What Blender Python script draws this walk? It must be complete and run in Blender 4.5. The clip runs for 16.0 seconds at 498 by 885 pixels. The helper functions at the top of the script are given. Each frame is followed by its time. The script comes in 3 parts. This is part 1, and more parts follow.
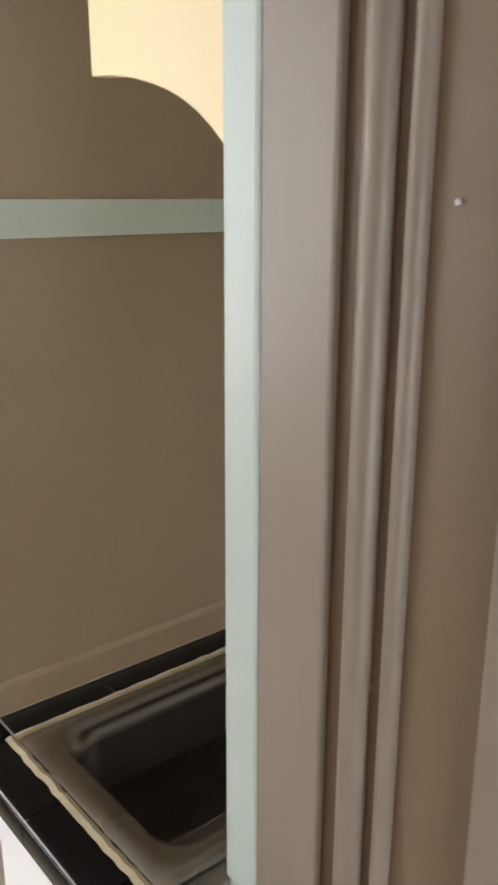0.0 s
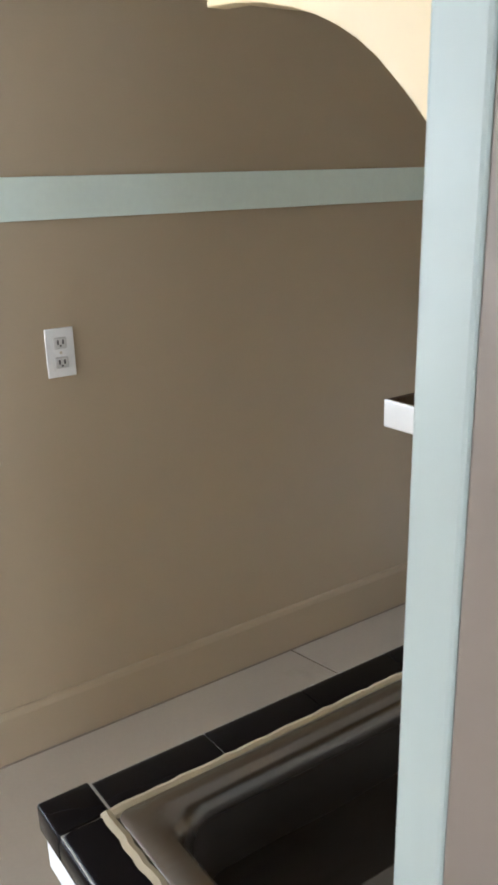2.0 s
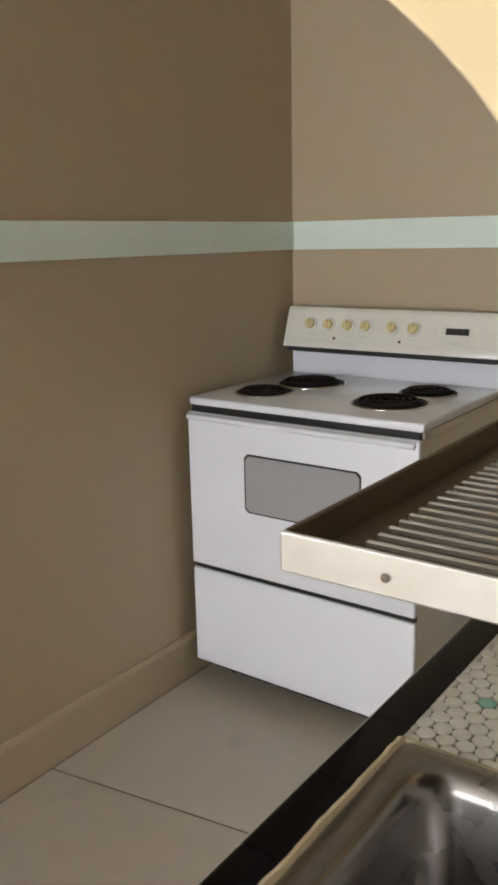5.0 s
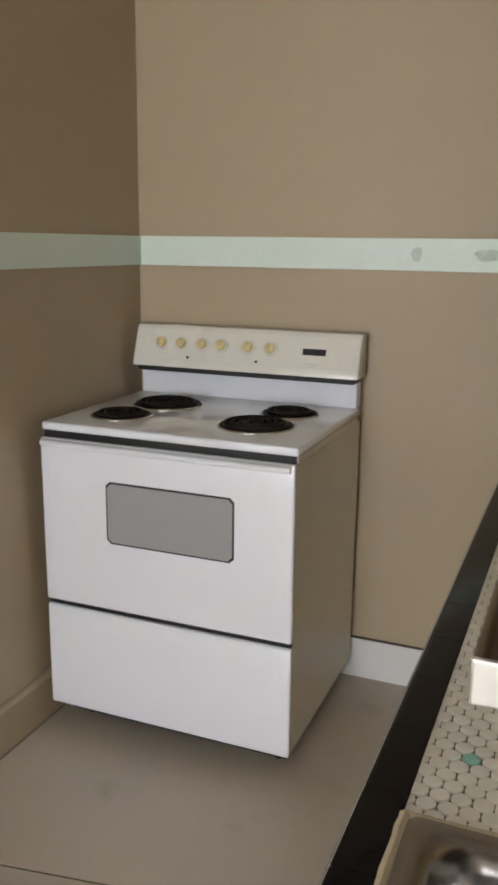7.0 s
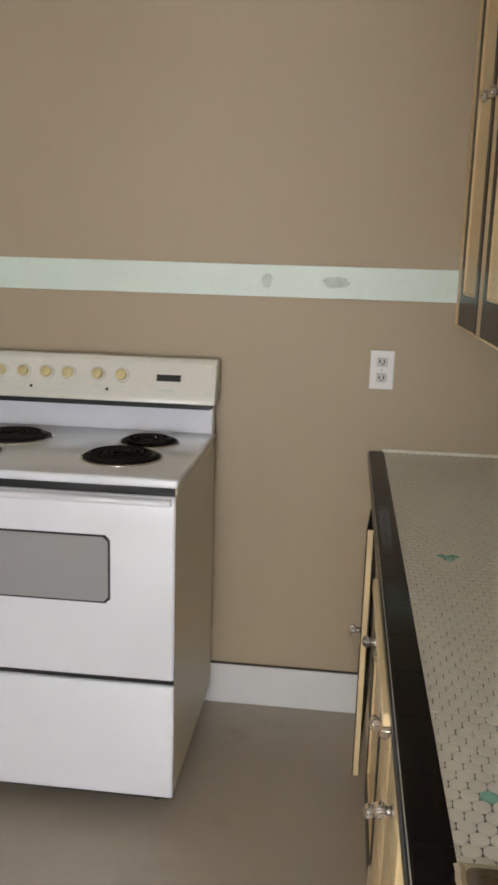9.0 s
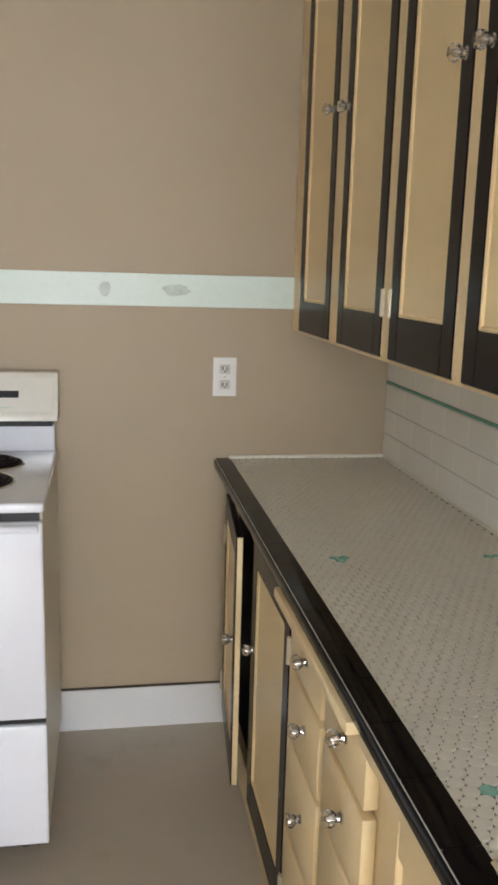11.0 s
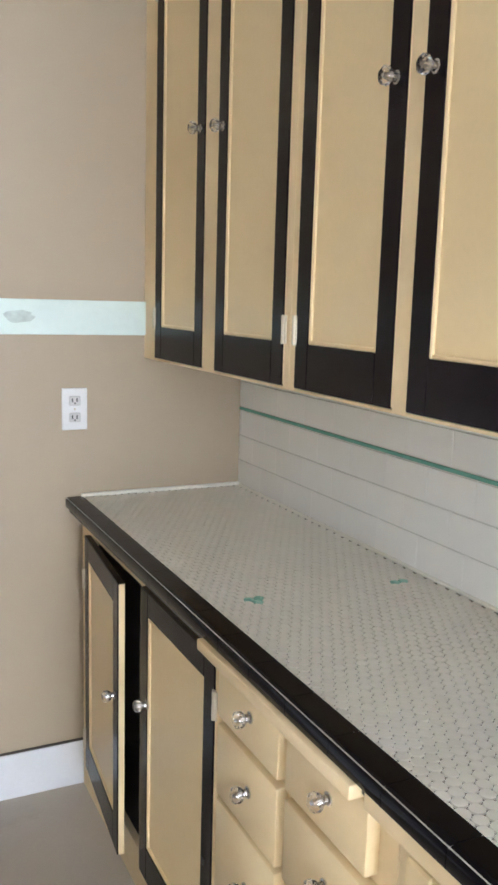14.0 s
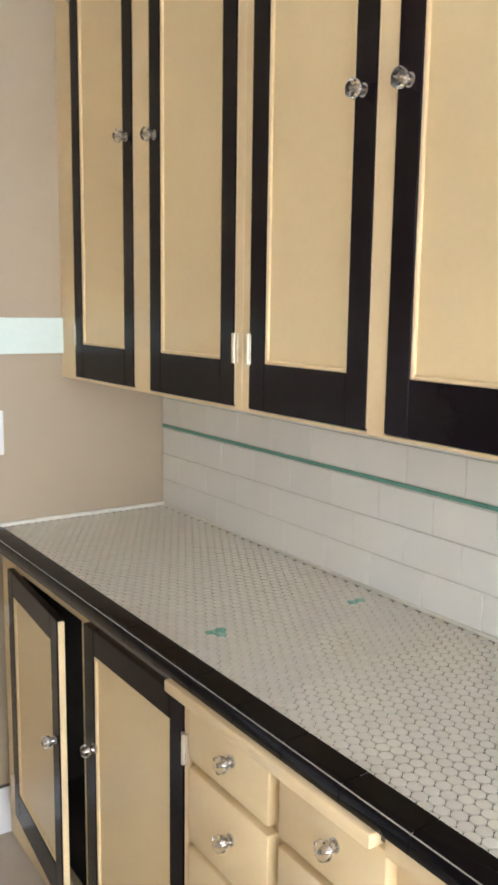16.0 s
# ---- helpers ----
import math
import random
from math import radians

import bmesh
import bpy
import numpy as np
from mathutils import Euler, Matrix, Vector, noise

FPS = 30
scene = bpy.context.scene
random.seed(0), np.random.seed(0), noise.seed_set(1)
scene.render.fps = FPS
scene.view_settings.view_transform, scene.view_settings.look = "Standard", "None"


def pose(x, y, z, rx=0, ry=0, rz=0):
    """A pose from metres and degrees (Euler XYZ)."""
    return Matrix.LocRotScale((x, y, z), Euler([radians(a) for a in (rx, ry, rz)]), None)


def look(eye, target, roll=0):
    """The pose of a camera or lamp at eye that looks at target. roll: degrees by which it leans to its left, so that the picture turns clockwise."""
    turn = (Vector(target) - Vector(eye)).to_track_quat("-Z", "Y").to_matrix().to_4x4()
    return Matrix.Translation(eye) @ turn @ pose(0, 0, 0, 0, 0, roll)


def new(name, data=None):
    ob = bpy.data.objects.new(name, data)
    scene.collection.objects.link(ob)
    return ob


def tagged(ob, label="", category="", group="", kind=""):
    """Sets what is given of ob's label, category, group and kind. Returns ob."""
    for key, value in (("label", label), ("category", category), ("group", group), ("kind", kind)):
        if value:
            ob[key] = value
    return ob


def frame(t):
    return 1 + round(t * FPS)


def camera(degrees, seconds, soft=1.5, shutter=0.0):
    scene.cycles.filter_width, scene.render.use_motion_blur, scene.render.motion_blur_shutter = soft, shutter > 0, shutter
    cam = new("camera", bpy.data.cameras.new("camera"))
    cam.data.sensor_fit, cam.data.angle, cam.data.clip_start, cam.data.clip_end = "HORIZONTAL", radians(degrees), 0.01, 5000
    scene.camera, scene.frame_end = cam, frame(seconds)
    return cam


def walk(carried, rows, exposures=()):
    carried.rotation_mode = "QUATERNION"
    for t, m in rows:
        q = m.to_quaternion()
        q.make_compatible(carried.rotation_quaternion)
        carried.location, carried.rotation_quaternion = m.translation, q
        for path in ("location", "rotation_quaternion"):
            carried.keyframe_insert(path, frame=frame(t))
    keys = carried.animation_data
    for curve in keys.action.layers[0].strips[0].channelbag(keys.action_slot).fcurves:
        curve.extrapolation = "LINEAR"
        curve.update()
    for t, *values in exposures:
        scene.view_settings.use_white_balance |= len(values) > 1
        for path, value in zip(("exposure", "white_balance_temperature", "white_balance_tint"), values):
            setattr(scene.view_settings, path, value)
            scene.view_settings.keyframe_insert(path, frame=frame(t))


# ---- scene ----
from itertools import product

cam = camera(33.0, 16.0, soft=2.9, shutter=0.5)
PATH = [
    (0, (2.071, -2.719, 1.418), (0.575, -1.506, 0.882), -0.7),
    (0.5, (2.036, -2.698, 1.417), (0.481, -1.570, 0.861), -1.1),
    (1, (1.993, -2.681, 1.420), (0.412, -1.602, 0.842), -1.5),
    (1.5, (1.945, -2.671, 1.417), (0.36, -1.602, 0.829), -1.9),
    (2, (1.904, -2.665, 1.412), (0.32, -1.592, 0.827), -2.0),
    (2.5, (1.858, -2.652, 1.408), (0.283, -1.56, 0.838), -2.7),
    (3, (1.815, -2.637, 1.409), (0.321, -1.433, 0.846), -2.5),
    (3.5, (1.784, -2.624, 1.41), (0.427, -1.264, 0.857), -1.3),
    (5.8, (1.538, -2.542, 1.393), (0.551, -0.867, 0.924), -1.9),
    (6, (1.505, -2.554, 1.410), (0.582, -0.847, 0.939), -1.8),
    (6.5, (1.478, -2.565, 1.400), (0.658, -0.805, 0.951), 0.3),
    (7, (1.447, -2.563, 1.425), (0.716, -0.759, 0.965), 0.7),
    (7.5, (1.376, -2.557, 1.441), (0.771, -0.708, 0.979), 0.4),
    (8, (1.329, -2.546, 1.459), (0.835, -0.663, 0.999), 0.7),
    (8.5, (1.253, -2.568, 1.456), (0.902, -0.648, 1.019), 1.3),
    (9, (1.189, -2.577, 1.458), (0.972, -0.634, 1.034), 1.7),
    (9.5, (1.122, -2.569, 1.460), (1.044, -0.615, 1.040), 2.4),
    (10, (1.052, -2.566, 1.460), (1.126, -0.610, 1.046), 2.2),
    (12.5, (0.834, -2.428, 1.457), (1.459, -0.563, 1.094), 1.4),
    (13, (0.794, -2.398, 1.457), (1.505, -0.562, 1.104), 1.5),
    (13.5, (0.753, -2.367, 1.457), (1.546, -0.563, 1.116), 1.7),
    (14, (0.716, -2.332, 1.460), (1.580, -0.559, 1.126), 1.6),
    (14.5, (0.678, -2.294, 1.462), (1.615, -0.557, 1.137), 1.7),
    (15, (0.643, -2.255, 1.466), (1.652, -0.558, 1.146), 1.6),
    (15.5, (0.631, -2.225, 1.472), (1.681, -0.552, 1.155), 1.2),
    (16, (0.620, -2.190, 1.481), (1.742, -0.565, 1.164), 0.8),
]
walk(cam, [(t, look(eye, aim, roll)) for t, eye, aim, roll in PATH],
     exposures=[(0, -0.22, 6500, 10), (1.5, -0.03, 6100, 10), (2.5, 0.0, 5700, 9), (3.5, 0.02, 6100, 10), (6, -0.03, 6500, 11), (10, 0.03, 6500, 11), (12.5, 0.72, 5800, 11), (15, 1.0, 5600, 11), (16, 1.13, 5900, 12)])

# ---------------------------------------------------------------- sizes
ROOM_W = 1.825       # inner face of the wall behind the counter
CEIL = 2.65
SOUTH = -7.2         # inner face of the window wall
EAST = 3.4           # inner face of the far wall of the passage
STUB_Y = -2.375      # face of the wall end beside the counter
STUB_X = 1.617
TOP = 0.890          # counter height
FRONT = 1.273        # front edge of the counter
END = -2.481         # free end of the counter

# ---------------------------------------------------------------- light
world = bpy.data.worlds.new("sky")
scene.world = world
world.use_nodes = True
wn = world.node_tree.nodes
sky = wn.new("ShaderNodeTexSky")
sky.sky_type = "NISHITA"
sky.sun_disc = False
sky.sun_elevation = radians(30)
sky.sun_rotation = radians(166)
world.node_tree.links.new(sky.outputs[0], wn["Background"].inputs[0])
wn["Background"].inputs[1].default_value = 0.10

sun_data = bpy.data.lights.new("sun", "SUN")
sun_data.energy, sun_data.angle, sun_data.color = 3.2, radians(0.5), (1.0, 0.95, 0.88)
sun = new("sun", sun_data)
sun.matrix_world = look((3, -12, 7.15), (0, 0, 0))

WIN_X0, WIN_X1, WIN_Z0, WIN_Z1 = 0.25, 2.05, 0.60, 2.20
sky_data = bpy.data.lights.new("window_daylight", "AREA")
sky_data.shape, sky_data.size, sky_data.size_y = "RECTANGLE", WIN_X1 - WIN_X0, WIN_Z1 - WIN_Z0
sky_data.energy, sky_data.color = 122, (0.93, 0.97, 1.0)
daylight = new("window_daylight", sky_data)
daylight.matrix_world = look(((WIN_X0 + WIN_X1) / 2, SOUTH - 0.1, (WIN_Z0 + WIN_Z1) / 2), ((WIN_X0 + WIN_X1) / 2, 0, (WIN_Z0 + WIN_Z1) / 2 - 0.3))


GD_Y0, GD_Y1, GD_Z1 = -3.45, -2.62, 1.60      # unseen glazed door, added so its lamp brightens the long wall
door_sky = bpy.data.lights.new("door_fill_light", "AREA")
door_sky.shape, door_sky.size, door_sky.size_y = "RECTANGLE", GD_Y1 - GD_Y0 - 0.1, GD_Z1 - 0.2
door_sky.energy, door_sky.color = 24, (0.93, 0.97, 1.0)
door_light = new("door_fill_light", door_sky)
door_light.matrix_world = look((EAST + 0.12, (GD_Y0 + GD_Y1) / 2, GD_Z1 / 2 + 0.05), (0, (GD_Y0 + GD_Y1) / 2, GD_Z1 / 2 + 0.05))

WW_Y0, WW_Y1, WW_Z0, WW_Z1 = -4.35, -3.15, 0.80, 2.20      # unseen west window, added so its lamp brightens the counter side
west_sky = bpy.data.lights.new("west_fill_light", "AREA")
west_sky.shape, west_sky.size, west_sky.size_y = "RECTANGLE", WW_Y1 - WW_Y0, WW_Z1 - WW_Z0
west_sky.energy, west_sky.color = 30, (0.95, 0.98, 1.0)
west_light = new("west_fill_light", west_sky)
west_light.matrix_world = look((-0.11, (WW_Y0 + WW_Y1) / 2, (WW_Z0 + WW_Z1) / 2), (2, (WW_Y0 + WW_Y1) / 2, (WW_Z0 + WW_Z1) / 2))

# ---------------------------------------------------------------- materials
def material(name, color, rough=0.5, metal=0.0, vary=0.06, scale=6.0, bump=0.0, bump_scale=80.0, grain=0.04, coat=0.0, spec=0.5, stretch=(1, 1, 1), spot=None, spot_amount=0.55, spot_scale=9.0, per_piece=0.0):
    """A painted or raw surface: two scales of tone, fine relief, uneven gloss; spot: a second colour in worn patches."""
    m = bpy.data.materials.new(name)
    m.use_nodes = True
    n, l = m.node_tree.nodes, m.node_tree.links
    bsdf = n["Principled BSDF"]
    bsdf.inputs["Metallic"].default_value = metal
    bsdf.inputs["Coat Weight"].default_value = coat
    bsdf.inputs["Specular IOR Level"].default_value = spec
    tc = n.new("ShaderNodeTexCoord")
    geo = n.new("ShaderNodeNewGeometry")
    mp = n.new("ShaderNodeMapping")
    mp.inputs["Scale"].default_value = stretch
    l.new(geo.outputs["Position"], mp.inputs["Vector"])
    big = n.new("ShaderNodeTexNoise")
    big.inputs["Scale"].default_value, big.inputs["Detail"].default_value = scale, 4
    fine = n.new("ShaderNodeTexNoise")
    fine.inputs["Scale"].default_value, fine.inputs["Detail"].default_value = bump_scale, 3
    l.new(mp.outputs[0], big.inputs["Vector"])
    l.new(mp.outputs[0], fine.inputs["Vector"])
    add = n.new("ShaderNodeMath")
    add.operation = "MULTIPLY_ADD"
    l.new(big.outputs[0], add.inputs[0])
    add.inputs[1].default_value, add.inputs[2].default_value = 2 * vary, 1 - vary
    add2 = n.new("ShaderNodeMath")
    add2.operation = "MULTIPLY_ADD"
    l.new(fine.outputs[0], add2.inputs[0])
    add2.inputs[1].default_value = 2 * grain
    l.new(add.outputs[0], add2.inputs[2])
    value = add2.outputs[0]
    if per_piece:
        info = n.new("ShaderNodeObjectInfo")
        pp = n.new("ShaderNodeMath")
        pp.operation = "MULTIPLY_ADD"
        l.new(info.outputs["Random"], pp.inputs[0])
        pp.inputs[1].default_value = 2 * per_piece
        isl = n.new("ShaderNodeMath")
        isl.operation = "MULTIPLY_ADD"
        l.new(geo.outputs["Random Per Island"], isl.inputs[0])
        isl.inputs[1].default_value, isl.inputs[2].default_value = 2 * per_piece, -2 * per_piece
        l.new(isl.outputs[0], pp.inputs[2])
        s = n.new("ShaderNodeMath")
        l.new(value, s.inputs[0])
        l.new(pp.outputs[0], s.inputs[1])
        value = s.outputs[0]
    mul = n.new("ShaderNodeVectorMath")
    mul.operation = "SCALE"
    mul.inputs[0].default_value = color
    l.new(value, mul.inputs["Scale"])
    out = mul.outputs[0]
    if spot:
        sp = n.new("ShaderNodeTexNoise")
        sp.inputs["Scale"].default_value, sp.inputs["Detail"].default_value = spot_scale, 6
        sp.inputs["Roughness"].default_value = 0.65
        l.new(mp.outputs[0], sp.inputs["Vector"])
        ramp = n.new("ShaderNodeMapRange")
        ramp.inputs["From Min"].default_value, ramp.inputs["From Max"].default_value = spot_amount, spot_amount + 0.12
        l.new(sp.outputs[0], ramp.inputs["Value"])
        mix = n.new("ShaderNodeMix")
        mix.data_type = "RGBA"
        l.new(ramp.outputs[0], mix.inputs["Factor"])
        l.new(out, mix.inputs["A"])
        mix.inputs["B"].default_value = (*spot, 1)
        out = mix.outputs["Result"]
    l.new(out, bsdf.inputs["Base Color"])
    rr = n.new("ShaderNodeMapRange")
    rr.inputs["To Min"].default_value, rr.inputs["To Max"].default_value = max(0.02, rough - 0.08), min(1, rough + 0.08)
    l.new(big.outputs[0], rr.inputs["Value"])
    l.new(rr.outputs[0], bsdf.inputs["Roughness"])
    if bump:
        b = n.new("ShaderNodeBump")
        b.inputs["Strength"].default_value, b.inputs["Distance"].default_value = bump, 0.002
        l.new(fine.outputs[0], b.inputs["Height"])
        l.new(b.outputs[0], bsdf.inputs["Normal"])
    return m


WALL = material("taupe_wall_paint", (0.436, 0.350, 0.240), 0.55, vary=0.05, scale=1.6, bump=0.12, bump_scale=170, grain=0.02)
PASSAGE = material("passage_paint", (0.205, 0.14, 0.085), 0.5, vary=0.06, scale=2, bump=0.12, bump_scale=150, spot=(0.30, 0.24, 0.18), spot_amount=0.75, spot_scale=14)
CASING = material("taupe_casing_paint", (0.265, 0.213, 0.175), 0.4, vary=0.06, scale=3, bump=0.15, bump_scale=60, stretch=(1, 1, 0.15))
# Groove brown, darker than the casing boards beside it.
GROOVE = material("dark_brown_groove", (0.135, 0.08, 0.045), 0.5, vary=0.1, scale=5, bump=0.2, bump_scale=60, stretch=(1, 1, 0.2))
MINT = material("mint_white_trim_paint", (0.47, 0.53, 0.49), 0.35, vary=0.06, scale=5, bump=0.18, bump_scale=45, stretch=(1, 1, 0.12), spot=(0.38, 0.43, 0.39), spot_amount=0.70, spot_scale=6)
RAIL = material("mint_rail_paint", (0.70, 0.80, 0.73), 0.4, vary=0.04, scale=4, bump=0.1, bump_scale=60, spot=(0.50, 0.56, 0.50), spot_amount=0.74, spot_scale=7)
WHITE_TRIM = material("white_trim_paint", (0.74, 0.74, 0.74), 0.4, vary=0.05, scale=4, bump=0.1, bump_scale=70)
CEILING = material("ceiling_paint", (0.72, 0.70, 0.66), 0.8, vary=0.04, scale=2, bump=0.1)
FLOOR = material("worn_vinyl_floor", (0.46, 0.405, 0.335), 0.36, vary=0.12, scale=2.2, bump=0.08, bump_scale=90, grain=0.05, spot=(0.40, 0.345, 0.275), spot_amount=0.60, spot_scale=3, per_piece=0.02)
SEAM = material("dark_floor_seam", (0.10, 0.085, 0.07), 0.8, vary=0.2, scale=20)
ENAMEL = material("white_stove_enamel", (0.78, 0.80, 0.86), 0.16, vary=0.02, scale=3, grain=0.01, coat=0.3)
# Side enamel is duller than the front: its shade is in the colour.
ENAMEL_SIDE = material("shaded_enamel_side", (0.66, 0.62, 0.54), 0.35, vary=0.05, scale=4, bump=0.05)
PANEL_W = material("ivory_control_panel", (0.74, 0.72, 0.65), 0.25, vary=0.03, scale=5)
OVEN_GLASS = material("grey_oven_glass", (0.32, 0.32, 0.33), 0.12, vary=0.04, scale=4, grain=0.06, bump_scale=600)
BLACK_GAP = material("black_gap", (0.010, 0.010, 0.011), 0.5, vary=0.1)
COIL = material("burnt_coil_steel", (0.012, 0.008, 0.007), 0.7, spec=0.25, vary=0.25, scale=30, bump=0.2)
PAN = material("dark_drip_pan", (0.012, 0.009, 0.008), 0.6, spec=0.25, vary=0.3, scale=25)
CHROME = material("worn_chrome", (0.62, 0.60, 0.57), 0.22, metal=1.0, vary=0.1, scale=40)
GOLD = material("yellowed_knob", (0.66, 0.55, 0.26), 0.35, vary=0.15, scale=60)
KNOB_WHITE = material("white_knob_skirt", (0.72, 0.70, 0.62), 0.3, vary=0.05)
CREAM = material("cream_cabinet_paint", (0.80, 0.625, 0.35), 0.34, vary=0.06, scale=3.5, bump=0.12, bump_scale=90, grain=0.03, spot=(0.70, 0.53, 0.28), spot_amount=0.73, spot_scale=7)
CREAM_WORN = material("worn_cream_paint", (0.79, 0.62, 0.36), 0.38, vary=0.1, scale=8, bump=0.2, bump_scale=70, spot=(0.55, 0.41, 0.24), spot_amount=0.68, spot_scale=16)
BLACK_PAINT = material("black_gloss_paint", (0.007, 0.004, 0.006), 0.24, vary=0.2, scale=6, bump=0.1, bump_scale=60, spec=0.16)
BLACK_TILE = material("black_glazed_tile", (0.007, 0.006, 0.007), 0.12, vary=0.15, scale=20, bump=0.03, bump_scale=40, spec=0.13, per_piece=0.1)
SPLASH_GROUT = material("off_white_grout", (0.62, 0.59, 0.52), 0.8, vary=0.15, scale=12, bump=0.1, spot=(0.50, 0.47, 0.40), spot_amount=0.62, spot_scale=9)
GROUT_PALE = material("pale_grout", (0.48, 0.46, 0.40), 0.9, vary=0.15, scale=60, bump=0.2, bump_scale=400)
GROUT_DARK = material("dirty_grout", (0.17, 0.148, 0.12), 0.9, vary=0.3, scale=60, bump=0.2, bump_scale=400)
HEX = material("white_hex_tile", (0.74, 0.705, 0.62), 0.30, vary=0.0, scale=0.02, grain=0.015, per_piece=0.02)
HEX_GREEN = material("mint_hex_tile", (0.26, 0.52, 0.42), 0.28, vary=0.1, scale=60)
SUBWAY = material("white_subway_tile", (0.82, 0.80, 0.74), 0.16, vary=0.04, scale=5, grain=0.01, coat=0.2, per_piece=0.02)
LINER = material("green_liner_tile", (0.16, 0.36, 0.28), 0.2, vary=0.2, scale=25, per_piece=0.06)
CAULK = material("stained_caulk", (0.50, 0.42, 0.28), 0.7, vary=0.2, scale=30, bump=0.4, bump_scale=120, spot=(0.35, 0.27, 0.15), spot_amount=0.62, spot_scale=30)
CAULK_W = material("white_caulk_strip", (0.74, 0.71, 0.62), 0.5, vary=0.1, scale=20, bump=0.2)
STEEL = material("brushed_sink_steel", (0.31, 0.29, 0.275), 0.27, metal=1.0, vary=0.1, scale=12, bump=0.06, bump_scale=260, stretch=(1, 0.08, 1))
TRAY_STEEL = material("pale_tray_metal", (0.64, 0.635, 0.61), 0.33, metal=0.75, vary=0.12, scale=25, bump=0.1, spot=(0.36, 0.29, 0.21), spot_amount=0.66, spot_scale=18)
# Dark brown metal for the tray's bottom, side and back lips.
TRAY_DARK = material("dark_tray_metal", (0.20, 0.155, 0.115), 0.5, metal=0.5, vary=0.25, scale=18, bump=0.15)
PLASTIC = material("white_outlet_plastic", (0.80, 0.79, 0.77), 0.3, vary=0.02)
# Sockets greyer than the plate: shading put into the colour.
SOCKET = material("shaded_socket_plastic", (0.60, 0.58, 0.55), 0.4, vary=0.05)
SLOT = material("dark_outlet_slot", (0.05, 0.045, 0.04), 0.5)
NICKEL = material("pale_nickel_hinge", (0.62, 0.55, 0.42), 0.35, metal=0.5, vary=0.15, scale=60)
SMUDGE = material("grey_green_smudge", (0.54, 0.62, 0.56), 0.6, vary=0.3, scale=40)
# Near-black: the shade inside the open cabinet is put into its colour.
SHADE_IN = material("shaded_cabinet_inside", (0.05, 0.04, 0.03), 0.8, vary=0.1)

GLASS = bpy.data.materials.new("clear_glass")
GLASS.use_nodes = True
gb = GLASS.node_tree.nodes["Principled BSDF"]
gb.inputs["Base Color"].default_value = (0.93, 0.93, 0.95, 1)
gb.inputs["Roughness"].default_value = 0.03
gb.inputs["Transmission Weight"].default_value = 1.0
gb.inputs["IOR"].default_value = 1.5

LAWN = material("grass_ground", (0.08, 0.11, 0.045), 0.9, vary=0.3, scale=0.8, bump=0.3)

# ---------------------------------------------------------------- building helpers
BASE = {}


def thing(name, at, label, category, group="", kind=""):
    ob = new(name)
    ob.location = at
    BASE[ob.name] = Vector(at)
    ob.empty_display_size = 0.05
    return tagged(ob, label, category, group, kind)


def mesh_of(name, bm, mat, smooth=False):
    me = bpy.data.meshes.new(name)
    bm.normal_update()
    bm.to_mesh(me)
    bm.free()
    me.materials.append(mat)
    if smooth:
        me.polygons.foreach_set("use_smooth", [True] * len(me.polygons))
        me.set_sharp_from_angle(angle=radians(35))
    return me


def part(name, bm, mat, parent=None, label="", smooth=False):
    """Links a bmesh given in world coordinates as one mesh object under parent, with its origin at its own base."""
    lo = Vector([min(v.co[i] for v in bm.verts) for i in range(3)])
    hi = Vector([max(v.co[i] for v in bm.verts) for i in range(3)])
    at = Vector(((lo.x + hi.x) / 2, (lo.y + hi.y) / 2, lo.z))
    bmesh.ops.translate(bm, vec=-at, verts=bm.verts)
    ob = new(name, mesh_of(name, bm, mat, smooth))
    base = BASE[parent.name] if parent else Vector()
    ob.parent = parent
    ob.location = at - base
    BASE[ob.name] = at
    return tagged(ob, label)


def piece(name, me, at, parent, label=""):
    ob = new(name, me)
    ob.parent = parent
    ob.location = Vector(at) - (BASE[parent.name] if parent else Vector())
    return tagged(ob, label)


def box(lo, hi, bevel=0.0, seg=2, bm=None):
    bm = bm or bmesh.new()
    v = [bm.verts.new((x, y, z)) for x, y, z in product((lo[0], hi[0]), (lo[1], hi[1]), (lo[2], hi[2]))]
    fs = [bm.faces.new([v[i] for i in q]) for q in ((0, 1, 3, 2), (4, 6, 7, 5), (0, 4, 5, 1), (2, 3, 7, 6), (0, 2, 6, 4), (1, 5, 7, 3))]
    if bevel:
        es = list({e for f in fs for e in f.edges})
        bmesh.ops.bevel(bm, geom=es, offset=bevel, segments=seg, profile=0.5, affect="EDGES")
    return bm


def boxes(*spec, bevel=0.0, seg=2):
    bm = bmesh.new()
    for lo, hi in spec:
        box(lo, hi, bevel, seg, bm)
    return bm


def prism(points, axis, lo, hi, bevel=0.0):
    """A solid with a flat outline (pairs) pushed along an axis from lo to hi."""
    bm = bmesh.new()
    k = "xyz".index(axis)

    def at(p, d):
        c = [p[0], p[1]]
        c.insert(k, d)
        return c
    a = [bm.verts.new(at(p, lo)) for p in points]
    b = [bm.verts.new(at(p, hi)) for p in points]
    bm.faces.new(a)
    bm.faces.new(b[::-1])
    for i in range(len(a)):
        j = (i + 1) % len(a)
        bm.faces.new((a[j], a[i], b[i], b[j]))
    bmesh.ops.recalc_face_normals(bm, faces=bm.faces)
    if bevel:
        bmesh.ops.bevel(bm, geom=list(bm.edges), offset=bevel, segments=2, profile=0.5, affect="EDGES")
    return bm


